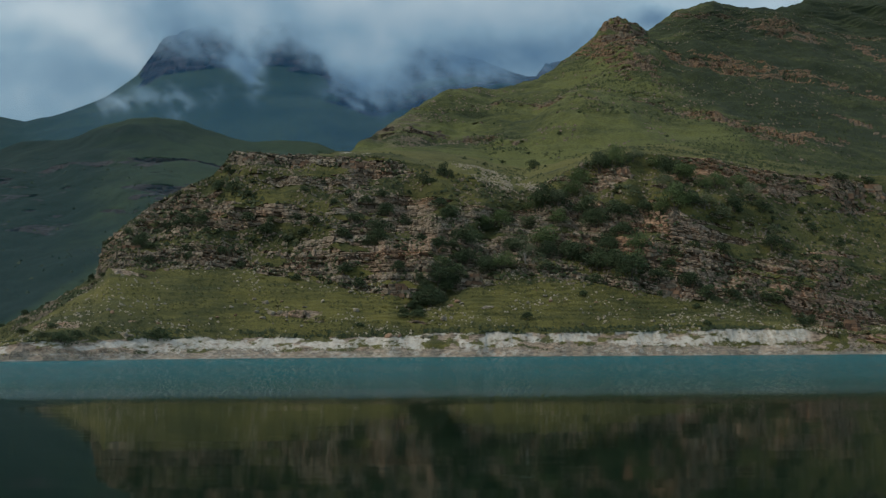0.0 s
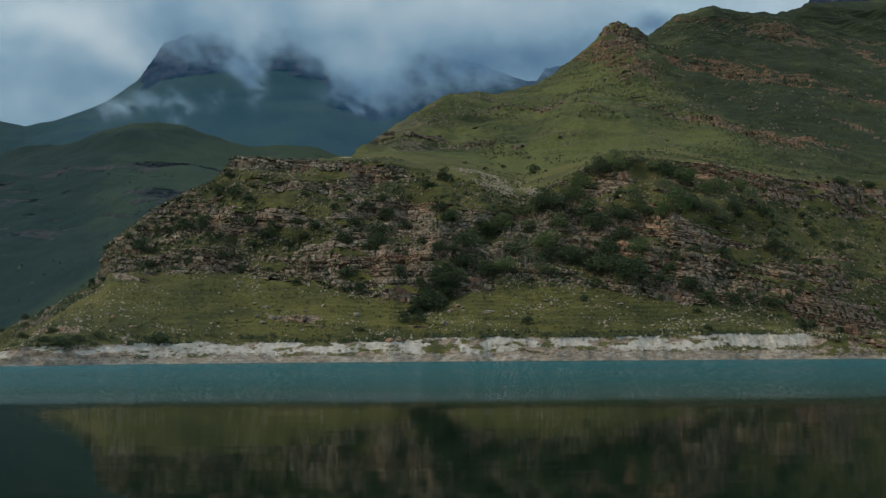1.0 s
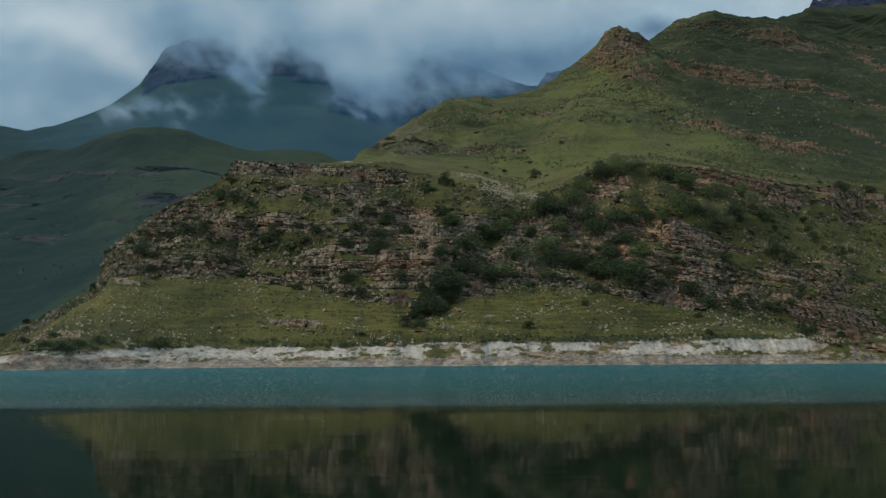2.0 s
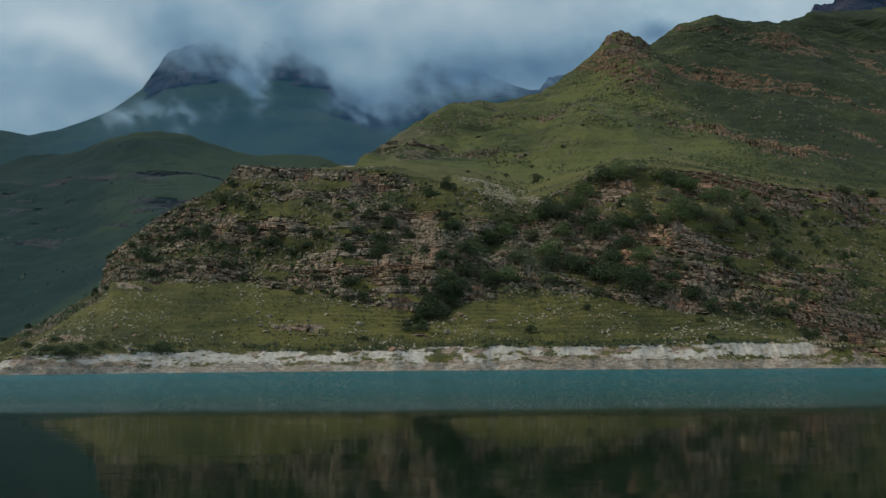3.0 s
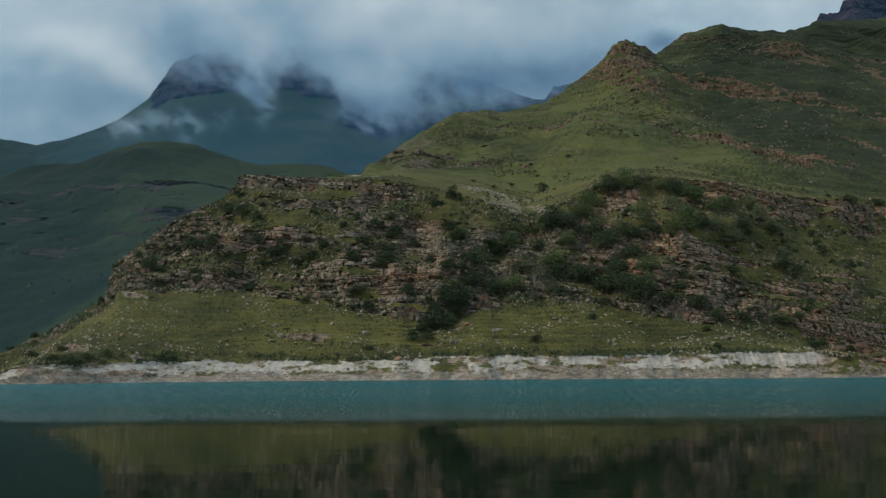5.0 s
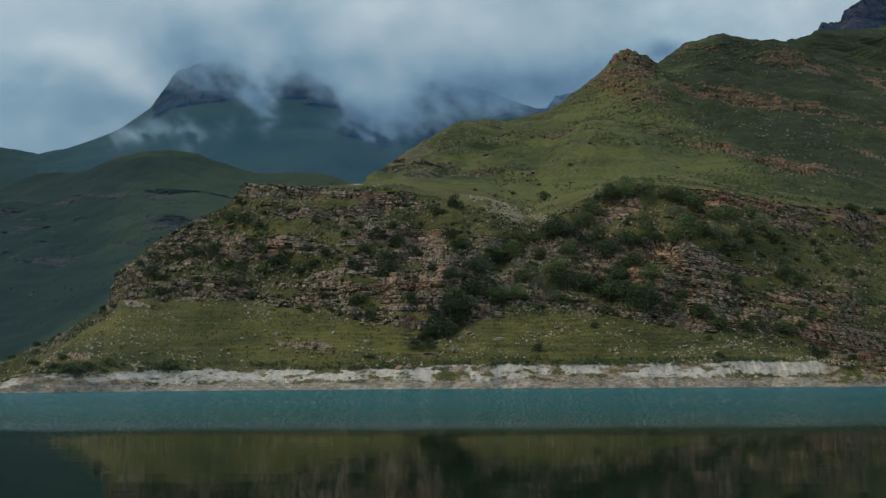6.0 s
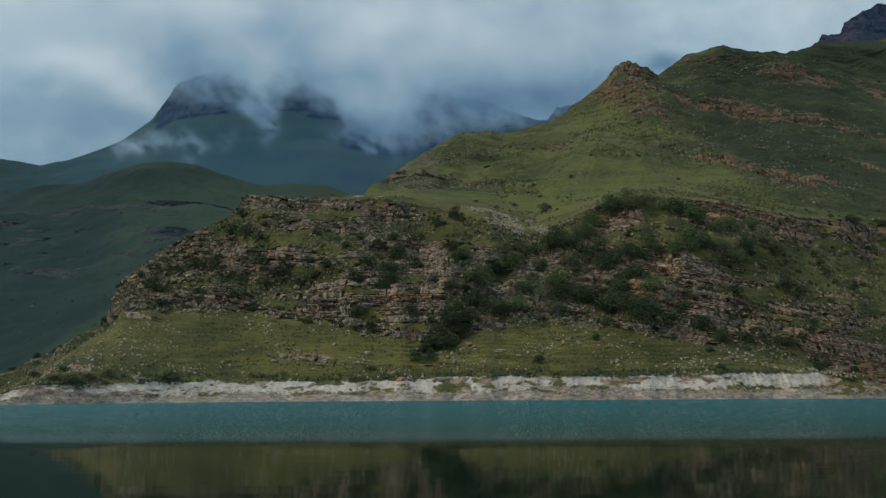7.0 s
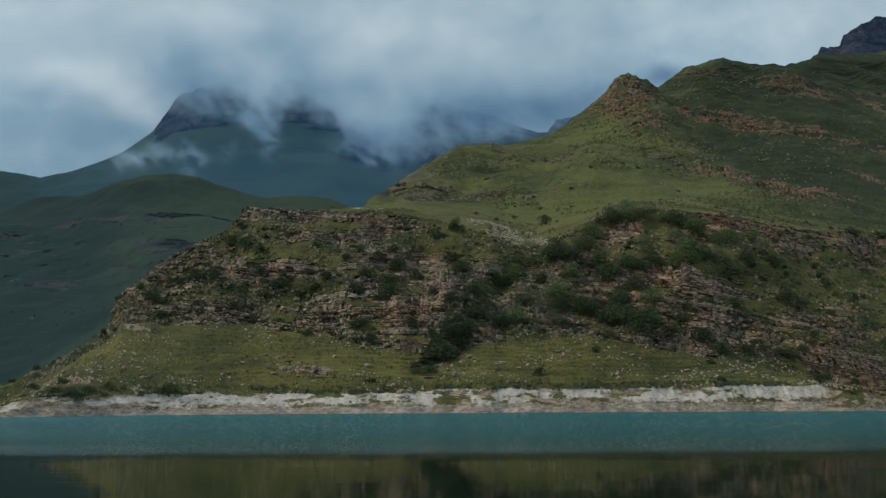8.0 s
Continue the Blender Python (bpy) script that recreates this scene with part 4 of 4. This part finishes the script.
WEST_BUSHES = [
    (-105.7, 398.3, 3.9), (-101.9, 400.4, 3.5), (-72.4, 395.7, 3.4), (-80.0, 380.6, 3.3), (-51.7, 386.7, 3.8), (-83.2,
    368.6, 3.2), (-105.6, 383.9, 3.7), (-114.7, 363.7, 3.2), (-92.1, 357.1, 3.5), (-68.1, 373.9, 2.8), (-40.2, 380.7,
    3.7), (-109.6, 272.8, 3.2), (-90.0, 258.9, 3.1), (-94.6, 247.6, 2.7), (-102.1, 273.0, 4.1), (-90.6, 249.6, 6.1),
    (-89.7, 270.8, 2.9), (-112.6, 344.3, 3.0), (-134.0, 334.8, 2.5), (-130.1, 343.5, 1.5), (-77.8, 282.7, 7.7), (-101.0,
    357.5, 4.6), (-87.5, 359.9, 4.3), (-70.5, 362.5, 4.3), (-61.3, 362.9, 3.9), (-106.3, 366.7, 6.0), (-113.6, 373.7,
    3.2), (-121.6, 376.7, 3.3), (-121.9, 361.9, 2.7), (-63.8, 375.7, 6.1), (-94.9, 379.0, 7.0), (-88.1, 376.4, 6.1),
    (-79.1, 391.8, 6.4), (-86.3, 399.7, 5.6), (-71.4, 378.5, 4.9), (-62.0, 377.7, 4.1), (-55.8, 373.7, 3.6), (-73.1,
    366.8, 3.6), (-77.8, 363.0, 4.3), (-102.4, 365.5, 3.6), (-54.0, 378.2, 4.5), (-89.2, 363.4, 4.7), (-100.8, 384.7,
    5.0), (-136.7, 323.6, 2.5),
]
MIDDLE_BUSHES = [
    (44.5, 502.3, 6.0), (31.0, 526.1, 2.6), (-36.0, 366.2, 5.9), (-30.9, 373.5, 5.3), (-22.9, 364.0, 7.5), (-22.2,
    368.2, 7.2), (-14.5, 380.6, 4.9), (-7.3, 364.1, 3.9), (2.0, 374.0, 6.5), (-1.4, 378.0, 6.1), (9.2, 364.8, 9.1),
    (-1.0, 357.0, 5.4), (4.0, 360.8, 5.9), (15.5, 380.1, 5.8), (-6.3, 395.7, 7.3), (1.5, 403.2, 6.5), (-19.3, 382.3,
    7.5), (-28.4, 385.8, 5.0), (-32.9, 349.3, 6.1), (-28.3, 345.9, 4.9), (-49.5, 350.7, 3.4), (-15.3, 347.0, 4.5),
    (-25.7, 317.2, 3.1), (-8.3, 344.3, 4.5), (-44.7, 401.3, 4.8), (-45.9, 373.0, 4.4), (-50.2, 373.6, 4.0), (-83.3,
    405.7, 4.4), (-72.6, 388.2, 4.2), (-22.2, 388.1, 4.2), (-34.8, 386.7, 3.8),
]
GULLY_BUSHES = [
    (-12.0, 328.6, 3.4), (-9.5, 333.6, 4.4), (-6.5, 336.6, 5.2), (-2.9, 340.9, 5.4), (0.5, 346.3, 5.6), (3.3, 350.5, 5.4), (-5.1, 341.0, 5.0), (-1.0, 345.0, 5.4), (-7.7, 331.0, 3.8),
    (-1.8, 345.2, 8.2), (1.6, 349.4, 9.5), (-5.4, 335.7, 9.1), (-8.9, 324.8, 6.0), (-11.8, 323.5, 3.2), (-2.6, 340.2,
    7.4), (16.1, 357.5, 7.7), (21.3, 357.2, 7.7), (7.0, 358.6, 7.0), (26.4, 370.3, 8.0), (22.0, 383.8, 7.5), (14.8,
    379.3, 7.0), (37.6, 372.4, 9.3), (36.1, 367.3, 8.0), (48.5, 364.5, 9.1), (54.9, 363.6, 9.8), (60.3, 358.1, 9.7),
    (64.4, 353.1, 9.6), (66.9, 360.5, 8.6), (58.7, 370.7, 8.8), (68.9, 365.0, 6.7), (44.0, 367.8, 7.2), (54.6, 388.8,
    10.5), (56.7, 381.5, 9.5), (43.2, 384.3, 7.5), (32.7, 384.1, 6.2), (64.1, 373.8, 7.3),
]
CROWN_BUSHES = [
    (41.2, 392.4, 11.9), (50.3, 401.0, 8.7), (54.1, 409.3, 8.9), (62.9, 414.1, 10.3), (69.5, 412.9, 8.9), (76.8, 413.7,
    6.7), (89.6, 410.1, 10.2), (95.4, 404.7, 10.1), (87.8, 388.6, 8.4), (86.4, 382.3, 9.5), (103.2, 389.9, 9.7), (66.7,
    386.6, 10.5), (75.5, 389.6, 7.6), (110.3, 392.5, 8.5), (121.5, 394.4, 6.8), (86.6, 413.4, 7.6), (100.4, 400.7, 6.5),
    (94.2, 387.2, 7.1), (80.5, 383.0, 6.2), (35.8, 393.5, 7.2), (107.1, 403.4, 6.6), (117.6, 408.8, 5.8),
]
EAST_BUSHES = [
    (88.2, 348.6, 6.4), (97.1, 349.6, 5.7), (78.2, 360.5, 5.1), (84.4, 354.2, 7.7), (74.2, 355.5, 5.8), (100.3, 373.3,
    5.7), (90.3, 372.4, 5.2), (83.0, 367.4, 5.2), (52.1, 354.7, 4.6), (46.7, 342.9, 3.0), (26.8, 327.7, 3.2), (82.9,
    342.2, 2.6), (82.9, 327.7, 2.8), (120.7, 342.3, 5.2), (114.7, 347.1, 4.5), (110.9, 347.0, 5.6), (108.4, 348.1, 4.9),
    (115.3, 334.0, 3.6), (128.7, 339.0, 2.9), (119.1, 375.4, 7.3), (132.1, 367.9, 3.2), (140.0, 404.5, 3.9), (140.0,
    398.8, 3.0), (140.4, 391.9, 3.8), (145.7, 382.0, 4.1), (144.0, 421.1, 3.6), (164.5, 426.6, 6.5), (178.3, 432.0,
    5.6), (124.7, 391.1, 3.4), (124.8, 375.0, 4.5), (103.0, 351.2, 3.8),
]
PALE_BUSHES = [
    (28.2, 365.8, 8.7), (34.0, 357.7, 5.8), (122.9, 383.5, 5.4), (84.7, 396.5, 7.7), (118.8, 399.4, 8.6), (98.4, 387.7,
    7.6), (43.9, 390.3, 7.2),
]
BOULDERS = [
    (-83.7, 275.2, 2.4), (-82.1, 276.1, 1.8), (-5.0, 313.2, 2.4), (-6.3, 313.2, 1.5), (-52.8, 321.6, 2.8), (-56.1,
    330.5, 2.1), (-50.0, 320.7, 2.1), (-60.0, 332.3, 1.6), (-54.7, 317.4, 1.9), (4.6, 335.3, 2.4), (2.6, 332.7, 1.6),
    (5.9, 333.4, 1.6), (1.8, 331.8, 1.4), (0.2, 324.9, 2.3), (-16.2, 310.6, 2.4), (-13.0, 312.2, 1.7), (-27.4, 328.4,
    2.5), (-30.3, 339.9, 1.8), (88.8, 337.8, 2.6), (86.5, 336.2, 1.6), (-6.1, 331.0, 1.8), (-4.5, 330.8, 1.8), (58.6,
    344.5, 1.7), (-65.2, 322.9, 1.6), (-57.2, 321.3, 1.6), (-62.0, 328.5, 1.4), (74.1, 336.6, 1.8), (66.4, 329.9, 1.6),
    (-84.2, 308.9, 1.2), (-43.3, 327.9, 1.4), (-38.4, 332.8, 1.4), (33.5, 343.8, 1.9), (31.8, 337.4, 1.3), (27.5, 338.6,
    1.3), (-66.5, 415.6, 1.8),
]
CRAGS = [
    (136.5, 839.7, 13.6), (152.5, 852.2, 15.7), (155.0, 796.4, 11.2), (71.5, 404.7, 5.7), (76.3, 348.1, 11.3), (155.6,
    415.9, 6.8), (171.5, 427.5, 7.9), (-15.3, 336.4, 10.2), (10.5, 349.0, 6.4), (-79.6, 409.3, 5.8), (-70.7, 410.3,
    6.2), (-58.3, 411.3, 6.2), (-36.6, 406.7, 7.5), (-27.0, 413.2, 6.7), (133.3, 339.2, 7.3), (126.7, 340.4, 5.5),
    (-110.7, 363.2, 5.9), (-47.7, 359.0, 7.0),
]

rng = np.random.default_rng(7)
for places, kinds, group in ((WEST_BUSHES, dark_kinds + low_kinds, "bushes on the west bluff"), (MIDDLE_BUSHES, dark_kinds, "bushes on the middle ledges"),
                             (GULLY_BUSHES, dark_kinds[:3] + fresh_kinds[:2], "bushes of the gully thicket"), (CROWN_BUSHES, dark_kinds[:2] + fresh_kinds + pale_kinds[:1], "bushes on the east crown"),
                             (EAST_BUSHES, dark_kinds + low_kinds[:1], "bushes on the east slope"), (PALE_BUSHES, pale_kinds, "pale willows")):
    for x, y, width in places:
        put(low_kinds if y < 325 else dark_kinds[:3] if y < 352 else kinds, x, y, width * (1.5 if places in (GULLY_BUSHES, CROWN_BUSHES) or y < 325 else 1.42), group, rng)
for x, y, width in ((28.9, 361.0, 4.6), (31.6, 360.0, 3.4), (39.6, 374.0, 3.2)):
    put([make_bare_shrub(int(x * 10))], x, y, width, "dead shrubs in the thicket", rng)
# self-sown small bushes between the large ones
made = 0
while made < 190:
    j, k = rng.integers(150, len(U) - 150), 3.0 + 1.0 * rng.random()
    i = int(np.argmin(np.abs(K[:, 0] - k)))
    x, y, z = X[i, j], Y[i, j], Z[i, j]
    if fbm(np.array(x / 30), np.array(z / 14), 3, 77) < 0.44 or z < 12:
        continue
    put(small_kinds, x, y, 1.5 + 3.0 * rng.random() ** 2, "small shrubs on the bluff", rng, z=z)
    made += 1
made = 0
east = np.where((U > 0.285) & (U < 0.435))[0]
while made < 60:
    j, k = rng.choice(east), 3.15 + 0.8 * rng.random()
    i = int(np.argmin(np.abs(K[:, 0] - k)))
    if fbm(np.array(X[i, j] / 20), np.array(Z[i, j] / 9), 3, 87) < 0.45:
        continue
    put(small_kinds, X[i, j], Y[i, j], 1.8 + 3.2 * rng.random() ** 2, "small shrubs on the east slope", rng, z=Z[i, j])
    made += 1
for n in range(26):
    u, y = 0.0 + 0.42 * rng.random(), 470 + 330 * rng.random()
    put(small_kinds, u * y, y, 2.0 + 2.5 * rng.random(), "scattered shrubs on the upper hill", rng)


# ---- loose rock ----
def stone_mesh(seed, mat, flat=0.7, name="boulder"):
    """A cracked block: a rounded lump cut by a few planes."""
    rng = np.random.default_rng(seed)
    bm = bmesh.new()
    bmesh.ops.create_icosphere(bm, subdivisions=2, radius=1.0)
    cuts = [(Vector(rng.normal(size=3)).normalized(), 0.55 + 0.25 * rng.random()) for _ in range(9)] + [(Vector((0, 0, 1)), 0.6), (Vector((0, 0, -1)), 0.5)]
    for v in bm.verts:
        for way, depth in cuts:
            over = v.co.dot(way) - depth
            if over > 0:
                v.co -= way * over
        v.co += Vector(rng.normal(size=3)) * 0.025
        v.co.z *= flat
    me = bpy.data.meshes.new(name)
    bm.to_mesh(me)
    bm.free()
    me.materials.append(mat)
    return me


def slab_mesh(seed, mat):
    """A bedded slab: a broken-edged block with two layers, twenty-odd faces."""
    rng = np.random.default_rng(seed)
    verts, faces, n = [], [], 7
    turn = np.arange(n) * 2 * math.pi / n + 0.25 * rng.normal(size=n)
    edge = 0.85 + 0.3 * rng.random(n)
    for z, k in ((-0.5, 1.0), (-0.05, 1.04), (0.0, 0.93), (0.42, 0.97), (0.5, 0.86)):
        for a, r in zip(turn, edge):
            c, s = math.cos(a), math.sin(a)
            q = max(abs(c), abs(s))
            verts.append((c / q * 0.5 * r * k, s / q * 0.5 * r * k, z + 0.05 * rng.normal()))
    for i in range(4):
        for j in range(n):
            a, b = i * n + j, i * n + (j + 1) % n
            faces.append((a, b, b + n, a + n))
    faces.append(tuple(range(4 * n, 5 * n)))
    return mesh_of("slab", verts, faces, mat)


grey_stones = [stone_mesh(300 + i, boulder_grey, 0.6 + 0.08 * i) for i in range(5)]
red_stones = [stone_mesh(320 + i, boulder_red, 0.6 + 0.1 * i) for i in range(3)]


def boulder(x, y, width, red, label, group):
    ob = new("boulder", (red_stones if red else grey_stones)[rng.integers(3 if red else 5)])
    r = width / 2
    ob.matrix_basis = Matrix.LocRotScale((x, y, height_at(x, y) + 0.18 * r), Euler((0.25 * rng.normal(), 0.25 * rng.normal(), rng.random() * 6.283)),
                                         (r * (0.9 + 0.4 * rng.random()), r, r * (0.8 + 0.4 * rng.random())))
    return tagged(ob, label, "boulder", group)


for n, (x, y, width) in enumerate(BOULDERS):
    red = n in (9, 10, 14, 15)
    boulder(x, y, width * 1.1, red, "large rust brown boulder lying in the grass" if red else "large pale grey boulder lying in the grass", "large boulders")
made = 0
while made < 210:
    j, k = rng.integers(120, len(U) - 120), 2.05 + 0.95 * rng.random() ** 0.8
    i = int(np.argmin(np.abs(K[:, 0] - k)))
    x, y, z = X[i, j], Y[i, j], Z[i, j]
    if fbm(np.array(x / 14), np.array(y / 10), 3, 78) < 0.47 or z < 4:
        continue
    boulder(x, y, 0.5 + 1.1 * rng.random() ** 2.5, rng.random() < 0.15, "small weathered stone on the grassy slope", "stones on the slope")
    made += 1


def rubble(name, spots, mat, label, category, low, high, seed, tufts=False):
    """Many small pieces scattered over the land, joined into one mesh."""
    rng = np.random.default_rng(seed)
    at = np.array(spots)
    n = len(at)
    size = low + (high - low) * rng.random(n) ** 3
    if tufts:
        shape = np.array([(1, 0, -0.1), (-0.5, 0.87, -0.1), (-0.5, -0.87, -0.1), (0.15, 0.1, 0.9)])
    else:
        shape = np.array([(1, 0.2, -0.3), (-0.6, 0.9, -0.3), (-0.7, -0.8, -0.3), (0.45, 0.25, 0.6), (-0.35, -0.2, 0.7)])
    faces = [(0, 1, 3), (1, 2, 3), (2, 0, 3)] if tufts else [(0, 1, 3), (1, 4, 3), (1, 2, 4), (2, 0, 4), (0, 3, 4)]
    turn = rng.random(n) * 6.283
    c, s = np.cos(turn), np.sin(turn)
    v = shape[None] * (0.75 + 0.5 * rng.random((n, len(shape), 3)))
    x = (v[:, :, 0] * c[:, None] - v[:, :, 1] * s[:, None]) * size[:, None] + at[:, None, 0]
    y = (v[:, :, 0] * s[:, None] + v[:, :, 1] * c[:, None]) * size[:, None] + at[:, None, 1]
    z = v[:, :, 2] * size[:, None] + at[:, None, 2]
    f = (np.array(faces)[None] + (np.arange(n) * len(shape))[:, None, None]).reshape(-1, 3)
    ob = new(name, mesh_of(name, np.stack([x, y, z], -1).reshape(-1, 3), f.tolist(), mat))
    return tagged(ob, label, category, kind="stuff")


def strewn(lo, hi, count, seed, keep, u0=-0.46, u1=0.48):
    """Places on the land between two contour lines where keep(x, y, z) holds."""
    rng = np.random.default_rng(seed)
    rows = np.where((K[:, 0] >= lo) & (K[:, 0] <= hi))[0]
    cols = np.where((U >= u0) & (U <= u1))[0]
    i, j = rng.choice(rows, count), rng.choice(cols, count)
    ok = keep(X[i, j], Y[i, j], Z[i, j], rng) & (Z[i, j] > 0.3)
    i, j = i[ok], j[ok]
    return np.stack([X[i, j], Y[i, j], Z[i, j]], -1)


tuft_green = leaf_material("tussock", (0.030, 0.042, 0.014), (0.105, 0.105, 0.035))
hill_herb = leaf_material("hill_herbs", (0.026, 0.040, 0.015), (0.062, 0.078, 0.026))
herb_green = leaf_material("dwarf_scrub", (0.020, 0.032, 0.014), (0.055, 0.070, 0.026))
rubble("stones", strewn(2.0, 3.1, 9000, 401, lambda x, y, z, r: fbm(x / 13, y / 9, 4, 402) + 0.15 * r.random(len(x)) > 0.65), boulder_grey,
       "pale stones strewn over the grassy slope", "stones", 0.14, 0.75, 403)
rubble("ledge_rubble", strewn(3.0, 4.0, 26000, 411, lambda x, y, z, r: fbm(x / 9, z / 5, 4, 412) + 0.15 * r.random(len(x)) > 0.53), ledge_grey,
       "broken grey brown rubble below the ledges", "rubble", 0.2, 1.0, 413)
rubble("scree", strewn(3.7, 4.5, 42000, 421, lambda x, y, z, r: np.exp(-((x / y - 0.078 + 1.62 * ((z - EYE) / y - 0.152)) / 0.018) ** 2) * step(0.146, 0.156, (z - EYE) / y) * (1 - step(0.184, 0.192, (z - EYE) / y)) * step(0.34, 0.60, fbm(x / 5, z / 3, 3, 422)) > 0.9 * r.random(len(x)) + 0.10, -0.02, 0.12), boulder_grey,
       "pale grey scree spilling from the shelf", "scree", 0.2, 0.9, 423)
rubble("shingle", strewn(1.0, 1.5, 6000, 431, lambda x, y, z, r: fbm(x / 6, y / 3, 3, 432) > 0.42), boulder_grey,
       "pale stones on the beach under the bank", "shingle", 0.1, 0.42, 433)
rubble("tussocks", strewn(1.95, 3.0, 26000, 441, lambda x, y, z, r: fbm(x / 8, y / 6, 4, 442) > 0.42), tuft_green,
       "olive grass tussocks on the slope", "grass", 0.18, 0.5, 443, True)
rubble("ledge_tussocks", strewn(3.0, 4.3, 34000, 451, lambda x, y, z, r: fbm(x / 8, z / 3, 4, 452) > 0.45), tuft_green,
       "grass tufts on the ledges of the bluff", "grass", 0.2, 0.6, 453, True)
rubble("dwarf_scrub", strewn(3.0, 4.1, 16000, 461, lambda x, y, z, r: fbm(x / 10, z / 4, 4, 462) > 0.50), herb_green,
       "dark dwarf scrub in the cracks of the ledges", "scrub", 0.4, 1.3, 463, True)
rubble("bank_scrub", strewn(1.96, 2.10, 4200, 465, lambda x, y, z, r: fbm(x / 7, y / 6, 4, 466) > 0.46), herb_green,
       "dark scrub overhanging the edge of the marl bank", "scrub", 0.25, 0.9, 467, True)
rubble("hill_scrub", strewn(4.2, 5.95, 110000, 471, lambda x, y, z, r: fbm(x / 30, z / 12, 4, 472) + 0.12 * step(0.10, 0.25, x / y) + 0.30 * (r.random(len(x)) - 0.5) - 0.1 * (x / y < 0.03) - 0.07 * (x / y < 0.2) > 0.60, -0.06, 0.48), hill_herb,
       "dark low scrub and tall herbs on the upper hill", "scrub", 0.25, 1.1, 473, True)
rubble("hill_stones", strewn(5.0, 5.98, 14000, 481, lambda x, y, z, r: fbm(x / 24, z / 9, 4, 482) + 0.1 * r.random(len(x)) > 0.62, -0.04, 0.48), ledge_grey,
       "loose brown stones on the upper hill", "stones", 0.3, 1.4, 483)


# dots of trees on the slope across the valley
def far_trees():
    rng = np.random.default_rng(491)
    me = far_slope.data
    co = np.empty(len(me.vertices) * 3)
    me.vertices.foreach_get("co", co)
    co = co.reshape(-1, 3)
    near = co[(co[:, 1] < 1250) & (co[:, 2] > 4)]
    near = near[fbm(near[:, 0] / 70, near[:, 1] / 60, 4, 492) > 0.50]
    return rubble("far_scrub", near[rng.choice(len(near), min(900, len(near)), replace=False)], herb_green,
                  "dots of dark scrub on the slope across the valley", "scrub", 0.6, 3.0, 493, True)


far_trees()


# ---- the pale track on the shelf ----
def track():
    """A worn cart track along the rim of the shelf."""
    verts, faces = [], []
    for n, k in enumerate(np.linspace(0, 1, 40)):
        u, y = -0.114 + 0.045 * k, 444 + 22 * k + 2 * math.sin(5 * k)
        for side in (-2.0, 2.0):
            verts.append((u * y, y + side, height_at(u * y, y + side) + 0.25))
        if n:
            faces.append((2 * n - 2, 2 * n - 1, 2 * n + 1, 2 * n))
    return tagged(new("road", mesh_of("road", verts, faces, dust)), "pale dusty cart track along the grassy shelf", "track", kind="structure")


track()

# ---- slabs that stand out of the ledges ----
slabs = [slab_mesh(500 + i, ledge_red) for i in range(4)] + [slab_mesh(510 + i, ledge_grey) for i in range(3)]
rng = np.random.default_rng(17)


def slab(x, y, z, wide, deep, thick, grey, parent):
    ob = new("slab", slabs[4 + rng.integers(3)] if grey else slabs[rng.integers(4)])
    ob.parent = parent
    ob.matrix_basis = Matrix.LocRotScale((x, y, z), Euler((0.06 * rng.normal(), 0.05 + 0.05 * rng.normal(), 0.25 * rng.normal())), (wide, deep, thick))


# the crag under the eastern rim stands upright
TALL_CRAGS = [(157.5, 410.5, 7.0), (169.5, 418.5, 9.0), (176.4, 419.5, 8.0), (164.0, 418.0, 6.0)]
for x, y, width, upright in [(*c, 0.42) for c in CRAGS] + [(*c, 1.1) for c in TALL_CRAGS]:
    if 345 < y < 445 and x / y > 0.2:
        x, y = x * recede_at(x / y), y * recede_at(x / y)
    # each crag is a stepped wall of blocks, bed upon bed
    floor, tall, z = height_at(x, y), upright * width, 0.0
    outcrop_root = tagged(new("rock_outcrop"), "stepped outcrop of brown and grey bedded rock blocks", "rock outcrop", "rock outcrops of the bluff")
    outcrop_root.location = (x, y, floor)
    while z < tall:
        big = max(1.0, width / 11)
        thick, at = big * (0.9 + 0.7 * rng.random()), -0.5 * width * (0.6 + 0.4 * rng.random()) * (1 - 0.4 * z / tall)
        end = -at
        while at < end:
            wide = big * (1.6 + 2.2 * rng.random())
            slab(at + wide / 2, 1.6 + 0.75 * z + 0.8 * rng.random(), z + thick * 0.35, wide, 3.4 * big, thick * 1.05, rng.random() < 0.45, outcrop_root)
            at += wide * 0.97
        z += thick * 0.9
made = 0
rows = np.where((K[:, 0] > 3.05) & (K[:, 0] < 3.99))[0]
while made < 60:
    i, j = rng.choice(rows), rng.integers(140, len(U) - 140)
    if ROCK[i, j] < 0.9 or PART[i, j] < 0.5:
        continue
    slab(X[i, j], Y[i, j] + 1.0, Z[i, j], 1.2 + 2.4 * rng.random() ** 2, 2.4 + rng.random(), 0.6 + 0.8 * rng.random(), rng.random() < 0.5, bluff)
    made += 1
